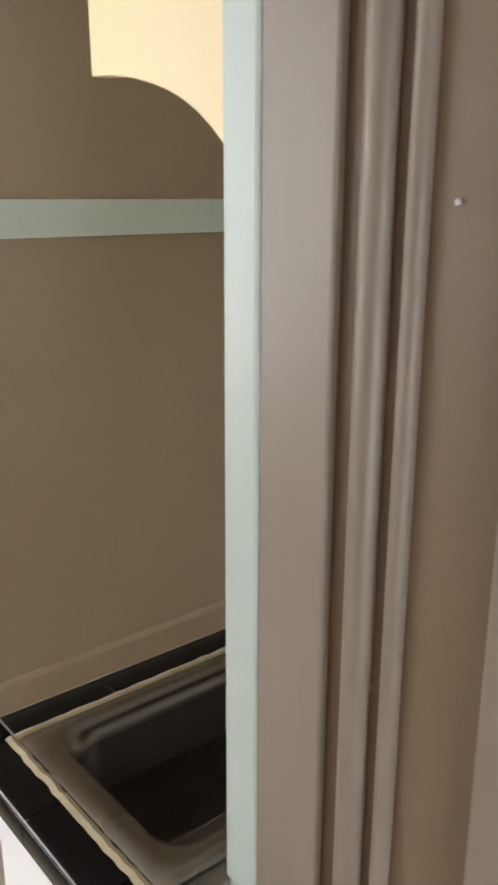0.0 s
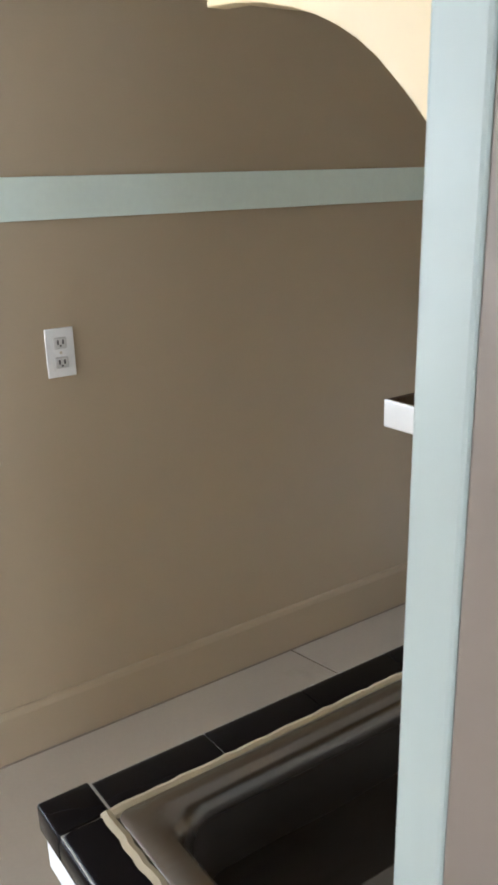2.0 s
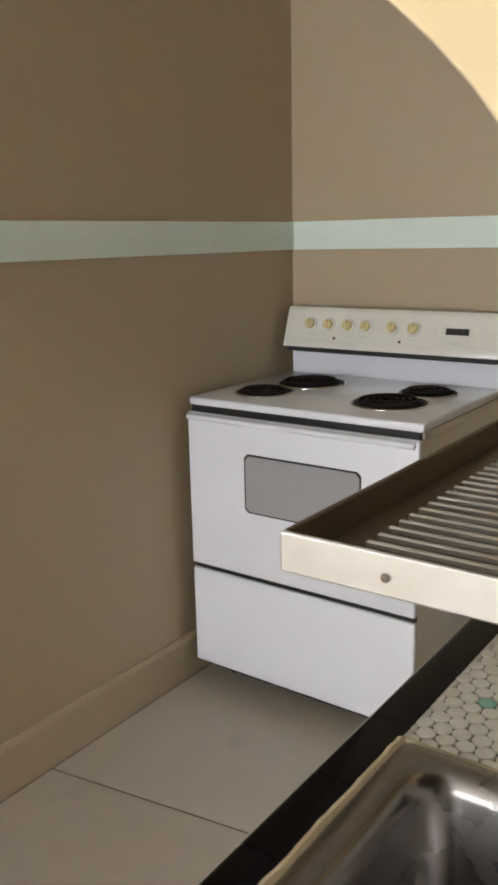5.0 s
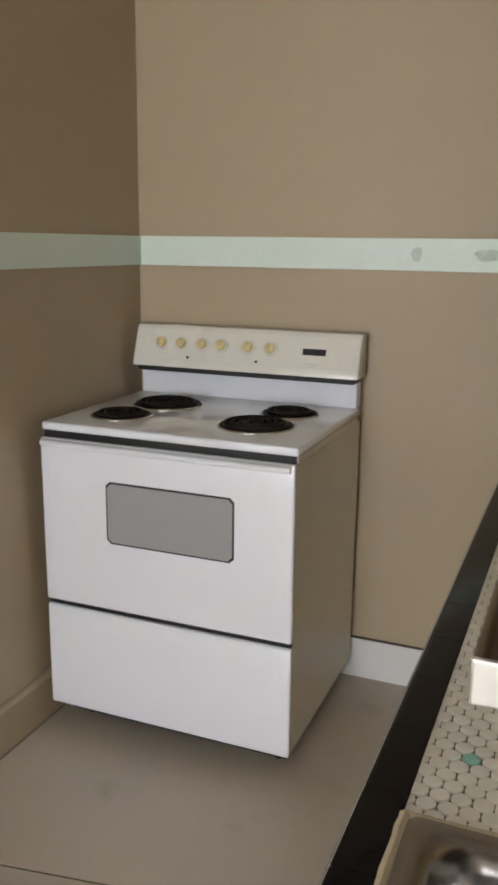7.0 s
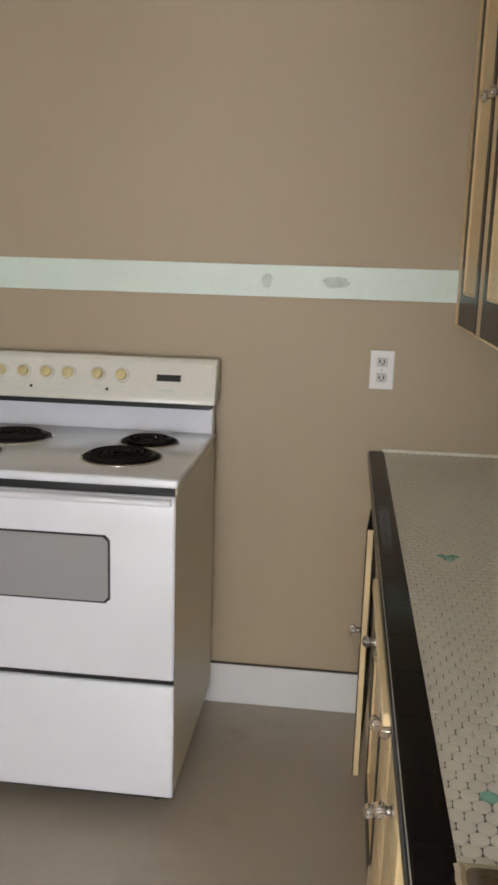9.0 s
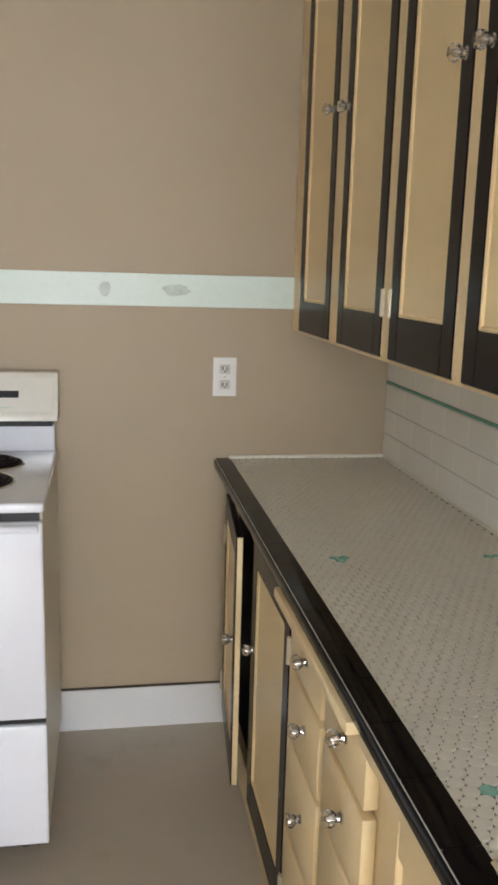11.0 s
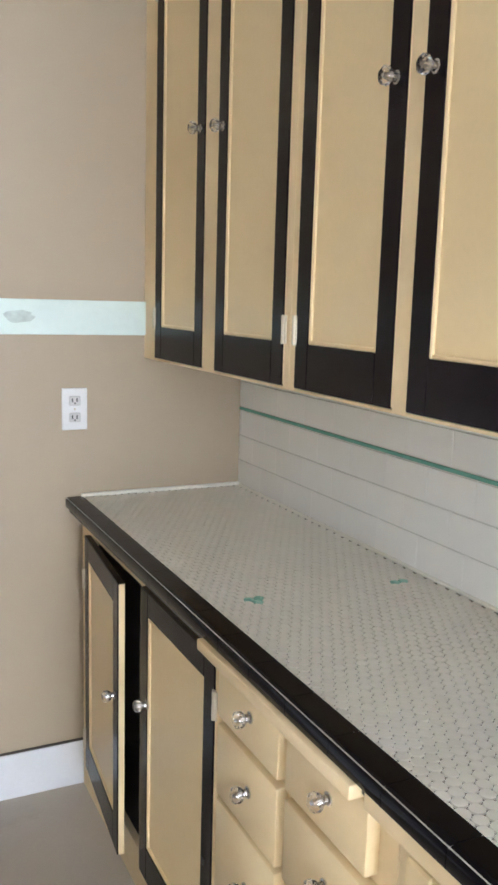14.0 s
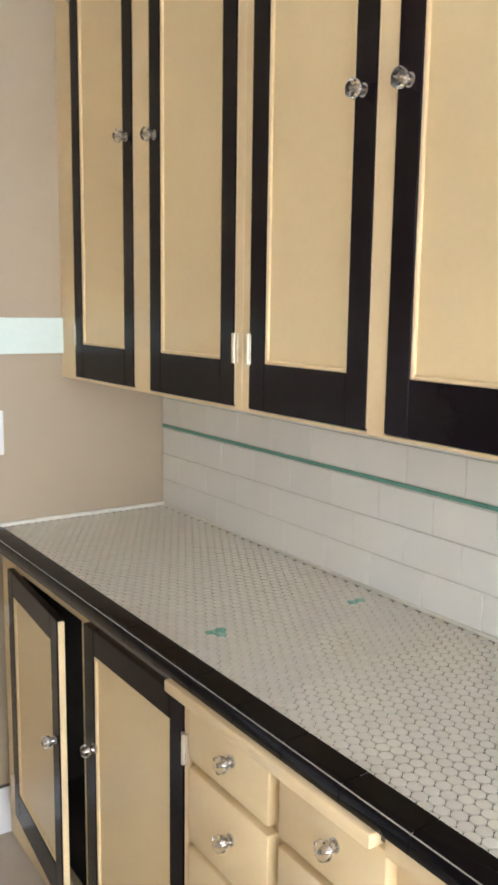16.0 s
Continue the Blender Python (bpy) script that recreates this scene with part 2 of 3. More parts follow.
def lathe(profile, at, direction=(0, 0, 1), steps=24, flat=0.0, bm=None):
    """Turns (radius, height) pairs round an axis through at."""
    bm = bm or bmesh.new()
    turn = Vector((0, 0, 1)).rotation_difference(Vector(direction)).to_matrix()
    rings = []
    for r, h in profile:
        ring = []
        for i in range(steps):
            a = 2 * math.pi * i / steps
            q = r * (1 - flat * (i % 2))
            ring.append(bm.verts.new(Vector(at) + turn @ Vector((q * math.cos(a), q * math.sin(a), h))))
        rings.append(ring)
    for r0, r1 in zip(rings, rings[1:]):
        for i in range(steps):
            j = (i + 1) % steps
            bm.faces.new((r0[i], r0[j], r1[j], r1[i]))
    bm.faces.new(rings[0][::-1])
    bm.faces.new(rings[-1])
    return bm


def tube(points, radius, steps=8, bm=None):
    """A round bar along points."""
    bm = bm or bmesh.new()
    pts = [Vector(p) for p in points]
    rings = []
    for i, p in enumerate(pts):
        d = (pts[min(i + 1, len(pts) - 1)] - pts[max(i - 1, 0)]).normalized()
        u = d.cross(Vector((0, 0, 1)))
        u = u.normalized() if u.length > 1e-4 else Vector((1, 0, 0))
        w = d.cross(u)
        rings.append([bm.verts.new(p + radius * (math.cos(a) * u + math.sin(a) * w)) for a in [2 * math.pi * k / steps for k in range(steps)]])
    for r0, r1 in zip(rings, rings[1:]):
        for k in range(steps):
            bm.faces.new((r0[k], r0[(k + 1) % steps], r1[(k + 1) % steps], r1[k]))
    bm.faces.new(rings[0][::-1])
    bm.faces.new(rings[-1])
    bmesh.ops.recalc_face_normals(bm, faces=bm.faces)
    return bm


def structure(name, bm, mat, label, category, parent=None):
    ob = part(name, bm, mat, parent, label)
    return tagged(ob, label, category, kind="structure")


# ---------------------------------------------------------------- shell
T = 0.14
structure("ground", box((-60, -60, -0.5), (60, 60, -0.35)), LAWN, "plain grass ground outside the house", "ground")
floor = structure("floor", box((-T, SOUTH - T, -0.12), (EAST + T, T, -0.004)), SEAM, "pale worn vinyl floor with dark seams", "floor")
structure("wall_west", boxes(((-T, SOUTH - T, 0), (0, WW_Y0, CEIL)), ((-T, WW_Y1, 0), (0, T, CEIL)), ((-T, WW_Y0, 0), (0, WW_Y1, WW_Z0)), ((-T, WW_Y0, WW_Z1), (0, WW_Y1, CEIL))), WALL, "taupe painted plaster wall", "wall")
structure("wall_north", box((0, 0, 0), (ROOM_W + T, T, CEIL)), WALL, "taupe painted plaster wall behind the stove", "wall")
structure("wall_east_kitchen", box((ROOM_W, -2.255, 0), (ROOM_W + T, 0, CEIL)), WALL, "taupe painted wall behind the counter", "wall")
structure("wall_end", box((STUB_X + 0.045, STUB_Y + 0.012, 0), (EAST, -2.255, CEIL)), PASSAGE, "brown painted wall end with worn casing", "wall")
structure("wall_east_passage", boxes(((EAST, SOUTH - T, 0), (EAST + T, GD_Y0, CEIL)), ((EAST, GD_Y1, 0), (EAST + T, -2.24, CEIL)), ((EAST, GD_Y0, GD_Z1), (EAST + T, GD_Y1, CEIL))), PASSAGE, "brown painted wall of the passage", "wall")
# Unseen wall, added to block the south window's light from the casing.
structure("wall_light_block", box((1.40, -3.84, 0), (EAST, -3.70, CEIL)), PASSAGE, "unseen brown wall added to keep window light off the casing", "wall")
structure("wall_south", boxes(((0, SOUTH - T, 0), (WIN_X0, SOUTH, CEIL)), ((WIN_X1, SOUTH - T, 0), (EAST, SOUTH, CEIL)),
                              ((WIN_X0, SOUTH - T, 0), (WIN_X1, SOUTH, WIN_Z0)), ((WIN_X0, SOUTH - T, WIN_Z1), (WIN_X1, SOUTH, CEIL))),
          WALL, "taupe painted wall with a window", "wall")
structure("ceiling", box((-T, SOUTH - T, CEIL), (EAST + T, T, CEIL + 0.1)), CEILING, "off-white painted ceiling", "ceiling")

window = thing("window_1", ((WIN_X0 + WIN_X1) / 2, SOUTH, WIN_Z0), "white-framed window with clear panes", "window", kind="structure")
wm = (WIN_X0 + WIN_X1) / 2
part("window_frame", boxes(((WIN_X0, SOUTH - 0.09, WIN_Z0), (WIN_X0 + 0.05, SOUTH - 0.04, WIN_Z1)), ((WIN_X1 - 0.05, SOUTH - 0.09, WIN_Z0), (WIN_X1, SOUTH - 0.04, WIN_Z1)),
                           ((wm - 0.025, SOUTH - 0.09, WIN_Z0 + 0.05), (wm + 0.025, SOUTH - 0.04, WIN_Z1 - 0.05)),
                           ((WIN_X0 + 0.05, SOUTH - 0.09, WIN_Z0), (WIN_X1 - 0.05, SOUTH - 0.04, WIN_Z0 + 0.05)), ((WIN_X0 + 0.05, SOUTH - 0.09, WIN_Z1 - 0.05), (WIN_X1 - 0.05, SOUTH - 0.04, WIN_Z1)), bevel=0.003),
     WHITE_TRIM, window)
part("window_sill", box((WIN_X0 - 0.05, SOUTH - 0.035, WIN_Z0 - 0.03), (WIN_X1 + 0.05, SOUTH + 0.05, WIN_Z0 - 0.002), 0.004), WHITE_TRIM, window)
for a, b in ((WIN_X0 + 0.05, wm - 0.025), (wm + 0.025, WIN_X1 - 0.05)):
    pane = part("pane", box((a, SOUTH - 0.068, WIN_Z0 + 0.05), (b, SOUTH - 0.062, WIN_Z1 - 0.05)), GLASS, window)
    pane.visible_shadow = False

# Unseen window built round the added west lamp.
west_win = thing("unseen_window_2", (-0.05, (WW_Y0 + WW_Y1) / 2, WW_Z0), "unseen white-framed side window added to brighten the cabinets", "window", kind="structure")
wy = (WW_Y0 + WW_Y1) / 2
part("window_frame", boxes(*[((-0.09, a, WW_Z0), (-0.04, b, WW_Z1)) for a, b in ((WW_Y0, WW_Y0 + 0.05), (wy - 0.025, wy + 0.025), (WW_Y1 - 0.05, WW_Y1))],
                           *[((-0.09, a, z0), (-0.04, b, z1)) for a, b in ((WW_Y0 + 0.05, wy - 0.025), (wy + 0.025, WW_Y1 - 0.05)) for z0, z1 in ((WW_Z0, WW_Z0 + 0.05), (WW_Z1 - 0.05, WW_Z1))]), WHITE_TRIM, west_win)
for a, b in ((WW_Y0 + 0.05, wy - 0.025), (wy + 0.025, WW_Y1 - 0.05)):
    pane = part("pane", box((-0.068, a, WW_Z0 + 0.05), (-0.062, b, WW_Z1 - 0.05)), GLASS, west_win)
    pane.visible_shadow = False
# Unseen door built round the added passage lamp.
gdoor = thing("unseen_door_1", (EAST + 0.05, (GD_Y0 + GD_Y1) / 2, 0), "unseen white-framed glazed door added to brighten the long wall", "door", kind="structure")
gm = (GD_Y0 + GD_Y1) / 2
part("door_frame", boxes(*[((EAST + 0.03, a, 0), (EAST + 0.08, b, GD_Z1)) for a, b in ((GD_Y0, GD_Y0 + 0.07), (gm - 0.05, gm + 0.05), (GD_Y1 - 0.07, GD_Y1))],
                         *[((EAST + 0.03, a, z0), (EAST + 0.08, b, z1)) for a, b in ((GD_Y0 + 0.07, gm - 0.05), (gm + 0.05, GD_Y1 - 0.07)) for z0, z1 in ((0, 0.15), (GD_Z1 - 0.1, GD_Z1))]), WHITE_TRIM, gdoor)
for a, b in ((GD_Y0 + 0.07, gm - 0.05), (gm + 0.05, GD_Y1 - 0.07)):
    gp = part("pane", box((EAST + 0.052, a, 0.15), (EAST + 0.058, b, GD_Z1 - 0.1)), GLASS, gdoor)
    gp.visible_shadow = False

# trims: chair rail and baseboards
RT, RB = 1.447, 1.352
structure("chair_rail_west", box((0, WW_Y1 + 0.02, RB), (0.014, 0, RT), 0.002), RAIL, "flat mint-white painted chair rail", "trim")
rail_n = structure("chair_rail_north", box((0.014, -0.014, RB), (1.515, 0, RT), 0.002), RAIL, "flat mint-white painted chair rail with smudges", "trim")


def smudge(x, z, w, h, seed):
    rnd = random.Random(seed)
    bm = bmesh.new()
    vs = [bm.verts.new((x + w * math.cos(a) * rnd.uniform(0.75, 1), -0.0146, z + h * math.sin(a) * rnd.uniform(0.75, 1))) for a in [k * math.pi / 9 for k in range(18)]]
    bm.faces.new(vs)
    return part("smudge", bm, SMUDGE, rail_n, "grey-green smudge on the paint")


smudge(0.943, 1.400, 0.019, 0.026, 1)
smudge(1.150, 1.400, 0.045, 0.020, 2)

BB = 0.146
structure("baseboard_west", prism([(0, 0), (0.016, 0), (0.016, BB - 0.016), (0.011, BB - 0.004), (0.006, BB), (0, BB)], "y", SOUTH + 0.01, -0.002), WALL, "taupe painted baseboard", "trim")
structure("baseboard_north", box((0.018, -0.016, 0), (1.322, -0.001, BB - 0.008), 0.002), WHITE_TRIM, "white painted baseboard behind the stove", "trim")
structure("baseboard_gap", box((0.018, -0.012, BB - 0.008), (1.322, -0.001, BB - 0.005)), SEAM, "dark open joint above the baseboard", "trim")
structure("baseboard_cove", box((0.0165, SOUTH + 0.01, 0), (0.021, -0.03, 0.005), 0.002), CASING, "thin pale bead where wall meets floor", "trim")

# casing on the wall end
jamb = thing("door_casing", (1.70, STUB_Y, 0), "worn doorway casing, mint-white edge and taupe boards", "door casing", kind="structure")
LEAN = math.tan(radians(1.4))      # the old casing stands slightly out of plumb


def leaning(bm):
    for v in bm.verts:
        v.co.x += (v.co.z - 1.22) * LEAN
    return bm


YB = STUB_Y + 0.0115
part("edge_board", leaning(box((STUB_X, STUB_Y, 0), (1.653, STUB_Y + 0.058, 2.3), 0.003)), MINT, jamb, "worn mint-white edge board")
part("flat_board", leaning(box((1.653, STUB_Y + 0.002, 0), (1.718, YB, 2.3), 0.002)), CASING, jamb)
part("groove", leaning(box((1.718, STUB_Y + 0.009, 0), (1.734, YB, 2.3))), GROOVE, jamb, "dark brown groove")
part("bead", leaning(lathe([(0.0105, 0), (0.0105, 2.3)], (1.7455, STUB_Y + 0.008, 0), steps=20)), CASING, jamb, smooth=True)
part("groove", leaning(box((1.757, STUB_Y + 0.009, 0), (1.766, YB, 2.3))), GROOVE, jamb, "dark brown groove")
part("outer_bead", leaning(lathe([(0.0065, 0), (0.0065, 2.3)], (1.7725, STUB_Y + 0.009, 0), steps=16)), CASING, jamb, smooth=True)
part("outer_board", leaning(box((1.842, STUB_Y - 0.002, 0), (1.93, YB, 2.3), 0.003)), CASING, jamb, "paler outer board")


for cx, cz, cr in ((1.7960, 1.420, 0.0022), (1.7650, 1.305, 0.0018), (1.7560, 1.125, 0.0024)):
    part("paint_speck", leaning(lathe([(cr, 0), (cr * 0.9, 0.0008), (cr * 0.4, 0.0012)], (cx, STUB_Y + 0.0105, cz), (0, -1, 0), 9, 0.25)), WHITE_TRIM, jamb, "pale fleck of paint")


# ---------------------------------------------------------------- outlets
def outlet(at, normal, label):
    """A duplex outlet plate; normal '-y' on the north wall or '+x' on the west wall."""
    x, y, z = at
    ob = thing("wall_outlet", at, label, "outlet", "wall outlets")

    def put(name, u0, v0, u1, v1, d0, d1, mat, bev=0.0, lab=""):
        if normal == "-y":
            part(name, box((x + u0, y - d1, z + v0), (x + u1, y - d0, z + v1), bev), mat, ob, lab)
        else:
            part(name, box((x + d0, y - u1, z + v0), (x + d1, y - u0, z + v1), bev), mat, ob, lab)
    put("plate", -0.036, -0.059, 0.036, 0.059, 0.0005, 0.006, PLASTIC, 0.002)
    for s in (-1, 1):
        put("socket", -0.016, s * 0.0235 - 0.0135, 0.016, s * 0.0235 + 0.0135, 0.005, 0.0085, SOCKET, 0.003)
        for u in (-0.007, 0.006):
            put("slot", u - 0.0020, s * 0.024 - 0.004, u + 0.0020, s * 0.024 + 0.007, 0.0083, 0.0089, SLOT)
        put("slot", -0.0025, s * 0.024 - 0.0095, 0.0025, s * 0.024 - 0.005, 0.0083, 0.0089, SLOT)
    put("screw", -0.003, -0.003, 0.003, 0.003, 0.005, 0.0072, NICKEL, 0.001)
    return ob


outlet((1.301, 0, 1.144), "-y", "white duplex outlet on the taupe wall above the counter")
outlet((0, -1.914, 1.044), "+x", "white duplex outlet low on the long taupe wall")


# ---------------------------------------------------------------- stove
SX0, SX1, SF, SB = 0.045, 0.805, -0.648, -0.035
stove = thing("stove", (0.425, -0.34, 0), "white enamel electric stove with four black coil burners", "stove")
part("body", box((SX0 + 0.006, SF + 0.006, 0.075), (SX1 - 0.006, SB - 0.001, 0.890), 0.004), ENAMEL_SIDE, stove, "ivory-toned side panels with shade in the colour")
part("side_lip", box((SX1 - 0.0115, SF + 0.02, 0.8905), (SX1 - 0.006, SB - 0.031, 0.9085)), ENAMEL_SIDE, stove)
part("base", box((SX0 + 0.03, SF + 0.05, 0.03), (SX1 - 0.03, SB - 0.03, 0.075)), BLACK_GAP, stove)
for fx, fy in product((SX0 + 0.07, SX1 - 0.07), (SF + 0.10, SB - 0.08)):
    part("foot", lathe([(0.014, 0), (0.014, 0.008), (0.010, 0.010), (0.010, 0.032)], (fx, fy, 0), steps=12), BLACK_GAP, stove)
cook = part("cooktop", box((SX0, SF - 0.004, 0.912), (SX1, SB - 0.03, 0.936), 0.007, 3), ENAMEL, stove, smooth=True)
part("cooktop_trim", box((SX0 + 0.006, SF + 0.002, 0.890), (SX1 - 0.012, SB - 0.03, 0.912)), BLACK_GAP, stove, "black gap under the cooktop")


def burner(x, y, r):
    b = part("burner", lathe([(r + 0.014, 0), (r + 0.014, 0.002), (r + 0.011, 0.004), (r + 0.008, 0.003), (r + 0.002, 0.0015), (0.02, 0.001)], (x, y, 0.9362), steps=36), CHROME, stove, "coil burner with a chrome ring", True)
    part("drip_pan", lathe([(r + 0.006, 0), (r + 0.006, 0.0024), (0.02, 0.0020)], (x, y, 0.9378), steps=32), PAN, b)
    pts = []
    turns = 4 if r > 0.085 else 3
    for k in range(turns * 24 + 1):
        a = 2 * math.pi * k / 24
        q = 0.018 + (r - 0.022) * k / (turns * 24)
        pts.append((x + q * math.cos(a), y + q * math.sin(a), 0.9455))
    part("coil", tube(pts, 0.0052, 6), COIL, b, smooth=True)
    part("hub", lathe([(0.012, 0), (0.012, 0.005), (0.008, 0.006)], (x, y, 0.9400), steps=16), COIL, b, smooth=True)


burner(0.203, -0.480, 0.077)
burner(0.245, -0.270, 0.098)
burner(0.612, -0.450, 0.098)
burner(0.640, -0.250, 0.076)

# oven door, handle, drawer
door = part("oven_door", box((SX0 + 0.003, SF - 0.018, 0.412), (SX1 - 0.003, SF + 0.004, 0.894), 0.006, 3), ENAMEL, stove, smooth=True)
part("handle", prism([(SF - 0.017, 0.892), (SF - 0.032, 0.888), (SF - 0.035, 0.881), (SF - 0.031, 0.874), (SF - 0.024, 0.872), (SF - 0.017, 0.878)], "x", SX0 + 0.012, SX1 - 0.012, 0.0015), ENAMEL, door, "full-width enamel handle", True)
wx0, wx1, wz0, wz1 = 0.258, 0.640, 0.612, 0.790
ring = [(wx0 + 0.012, wz0), (wx1 - 0.012, wz0), (wx1, wz0 + 0.012), (wx1, wz1 - 0.012), (wx1 - 0.012, wz1), (wx0 + 0.012, wz1), (wx0, wz1 - 0.012), (wx0, wz0 + 0.012)]
part("window_gasket", prism(ring, "y", SF - 0.0195, SF - 0.012), BLACK_GAP, door, "black rim of the oven window")
inner = [(wx0 + (0.005 if u < 0.45 else -0.005) + (u - wx0), wz0 + (0.005 if v < 0.7 else -0.005) + (v - wz0)) for u, v in ring]
part("oven_window", prism(inner, "y", SF - 0.0212, SF - 0.013), OVEN_GLASS, door, "grey oven window")
part("drawer", box((SX0 + 0.003, SF - 0.016, 0.078), (SX1 - 0.003, SF + 0.004, 0.396), 0.006, 3), ENAMEL, stove, smooth=True)
part("drawer_gap", box((SX0 + 0.006, SF - 0.004, 0.396), (SX1 - 0.006, SF + 0.005, 0.412)), BLACK_GAP, stove, "dark gap above the drawer")

# backguard
part("riser", box((SX0 + 0.008, -0.088, 0.934), (SX1 - 0.008, SB, 1.014), 0.003), ENAMEL, stove)
part("vent_gap", box((SX0 + 0.010, -0.122, 1.014), (SX1 - 0.010, SB, 1.030)), BLACK_GAP, stove, "black slot under the control panel")
guard = part("control_panel", prism([(-0.132, 1.030), (-0.128, 1.046), (-0.092, 1.150), (-0.084, 1.162), (SB, 1.162), (SB, 1.030)], "x", SX0 - 0.004, SX1 + 0.004, 0.003), PANEL_W, stove, "ivory sloping control panel", True)


def on_panel(x, z, out=0.0):
    """A place on the sloping face of the control panel."""
    y = -0.128 + (z - 1.046) * 0.036 / 0.104
    return (x, y - out * 0.945, z + out * 0.327)


N_PANEL = (0, -0.945, 0.327)


def plate(x0, z0, x1, z1, out, thick, mat, name, lab=""):
    bm = bmesh.new()
    for a in (out, out + thick):
        for x, z in ((x0, z0), (x1, z0), (x1, z1), (x0, z1)):
            bm.verts.new(on_panel(x, z, a))
    bm.verts.ensure_lookup_table()
    v = bm.verts
    for q in ((0, 1, 2, 3), (7, 6, 5, 4), (0, 4, 5, 1), (1, 5, 6, 2), (2, 6, 7, 3), (3, 7, 4, 0)):
        bm.faces.new([v[i] for i in q])
    bmesh.ops.recalc_face_normals(bm, faces=bm.faces)
    return part(name, bm, mat, guard, lab)


plate(0.070, 1.056, 0.795, 1.146, 0.0003, 0.0012, PANEL_W, "face_plate")
for kx in (0.142, 0.213, 0.286, 0.354, 0.446, 0.521):
    kn = part("knob", lathe([(0.0235, 0), (0.0235, 0.002), (0.021, 0.004), (0.0175, 0.005)], on_panel(kx, 1.106, 0.0015), N_PANEL, 24), PANEL_W, guard, "control knob with a yellowed grip", True)
    p = Vector(on_panel(kx, 1.106, 0.0065))
    part("knob_grip", lathe([(0.0165, 0), (0.0155, 0.012), (0.012, 0.014)], p, N_PANEL, 20), GOLD, kn, "yellowed grip", smooth=True)
    part("pointer", box((kx - 0.0032, p.y - 0.017, p.z - 0.010), (kx + 0.0032, p.y - 0.006, p.z + 0.018), 0.001), GOLD, kn)
    plate(kx - 0.020, 1.072, kx + 0.018, 1.074, 0.0016, 0.0003, SMUDGE, "marking")
plate(0.628, 1.094, 0.702, 1.113, 0.0016, 0.0008, BLACK_GAP, "clock_display", "dark clock display")
plate(0.634, 1.066, 0.682, 1.0695, 0.0016, 0.0004, SMUDGE, "nameplate")
for u in (0.608, 0.722):
    plate(u - 0.006, 1.088, u + 0.006, 1.118, 0.0016, 0.0004, KNOB_WHITE, "button_label")
plate(0.080, 1.090, 0.094, 1.120, 0.0016, 0.0004, KNOB_WHITE, "button_label")
for u in (0.240, 0.478):
    part("indicator_light", lathe([(0.0045, 0), (0.0045, 0.002), (0.002, 0.0035)], on_panel(u, 1.064, 0.0015), N_PANEL, 12), BLACK_GAP, guard, "small dark indicator light", True)




# ---------------------------------------------------------------- cabinets
def knob(at, parent, label="clear faceted glass knob", r=0.0155):
    """A glass knob that sticks out towards -x."""
    k = part("knob", lathe([(0.0085, 0), (0.0075, 0.010), (r * 0.8, 0.014), (r, 0.020), (r * 0.94, 0.026), (r * 0.5, 0.031)], at, (-1, 0, 0), 12, 0.06), GLASS, parent, label)
    k2 = part("knob_base", lathe([(0.0105, -0.002), (0.0105, 0.002), (0.006, 0.004), (0.003, 0.024)], at, (-1, 0, 0), 12), CHROME, parent, "chrome knob base")
    return k


def hinge(x, y, z, parent, spread=0.0095, h=0.056):
    hb = part("hinge", boxes(((x - 0.004, y - spread, z - h / 2), (x, y - 0.003, z + h / 2)), ((x - 0.004, y + 0.003, z - h / 2), (x, y + spread, z + h / 2)), bevel=0.001), NICKEL, parent, "pale metal hinge")
    lathe_bm = lathe([(0.0042, 0), (0.0042, h)], (x - 0.004, y, z - h / 2), steps=10)
    part("hinge_pin", lathe_bm, NICKEL, parent, smooth=True)


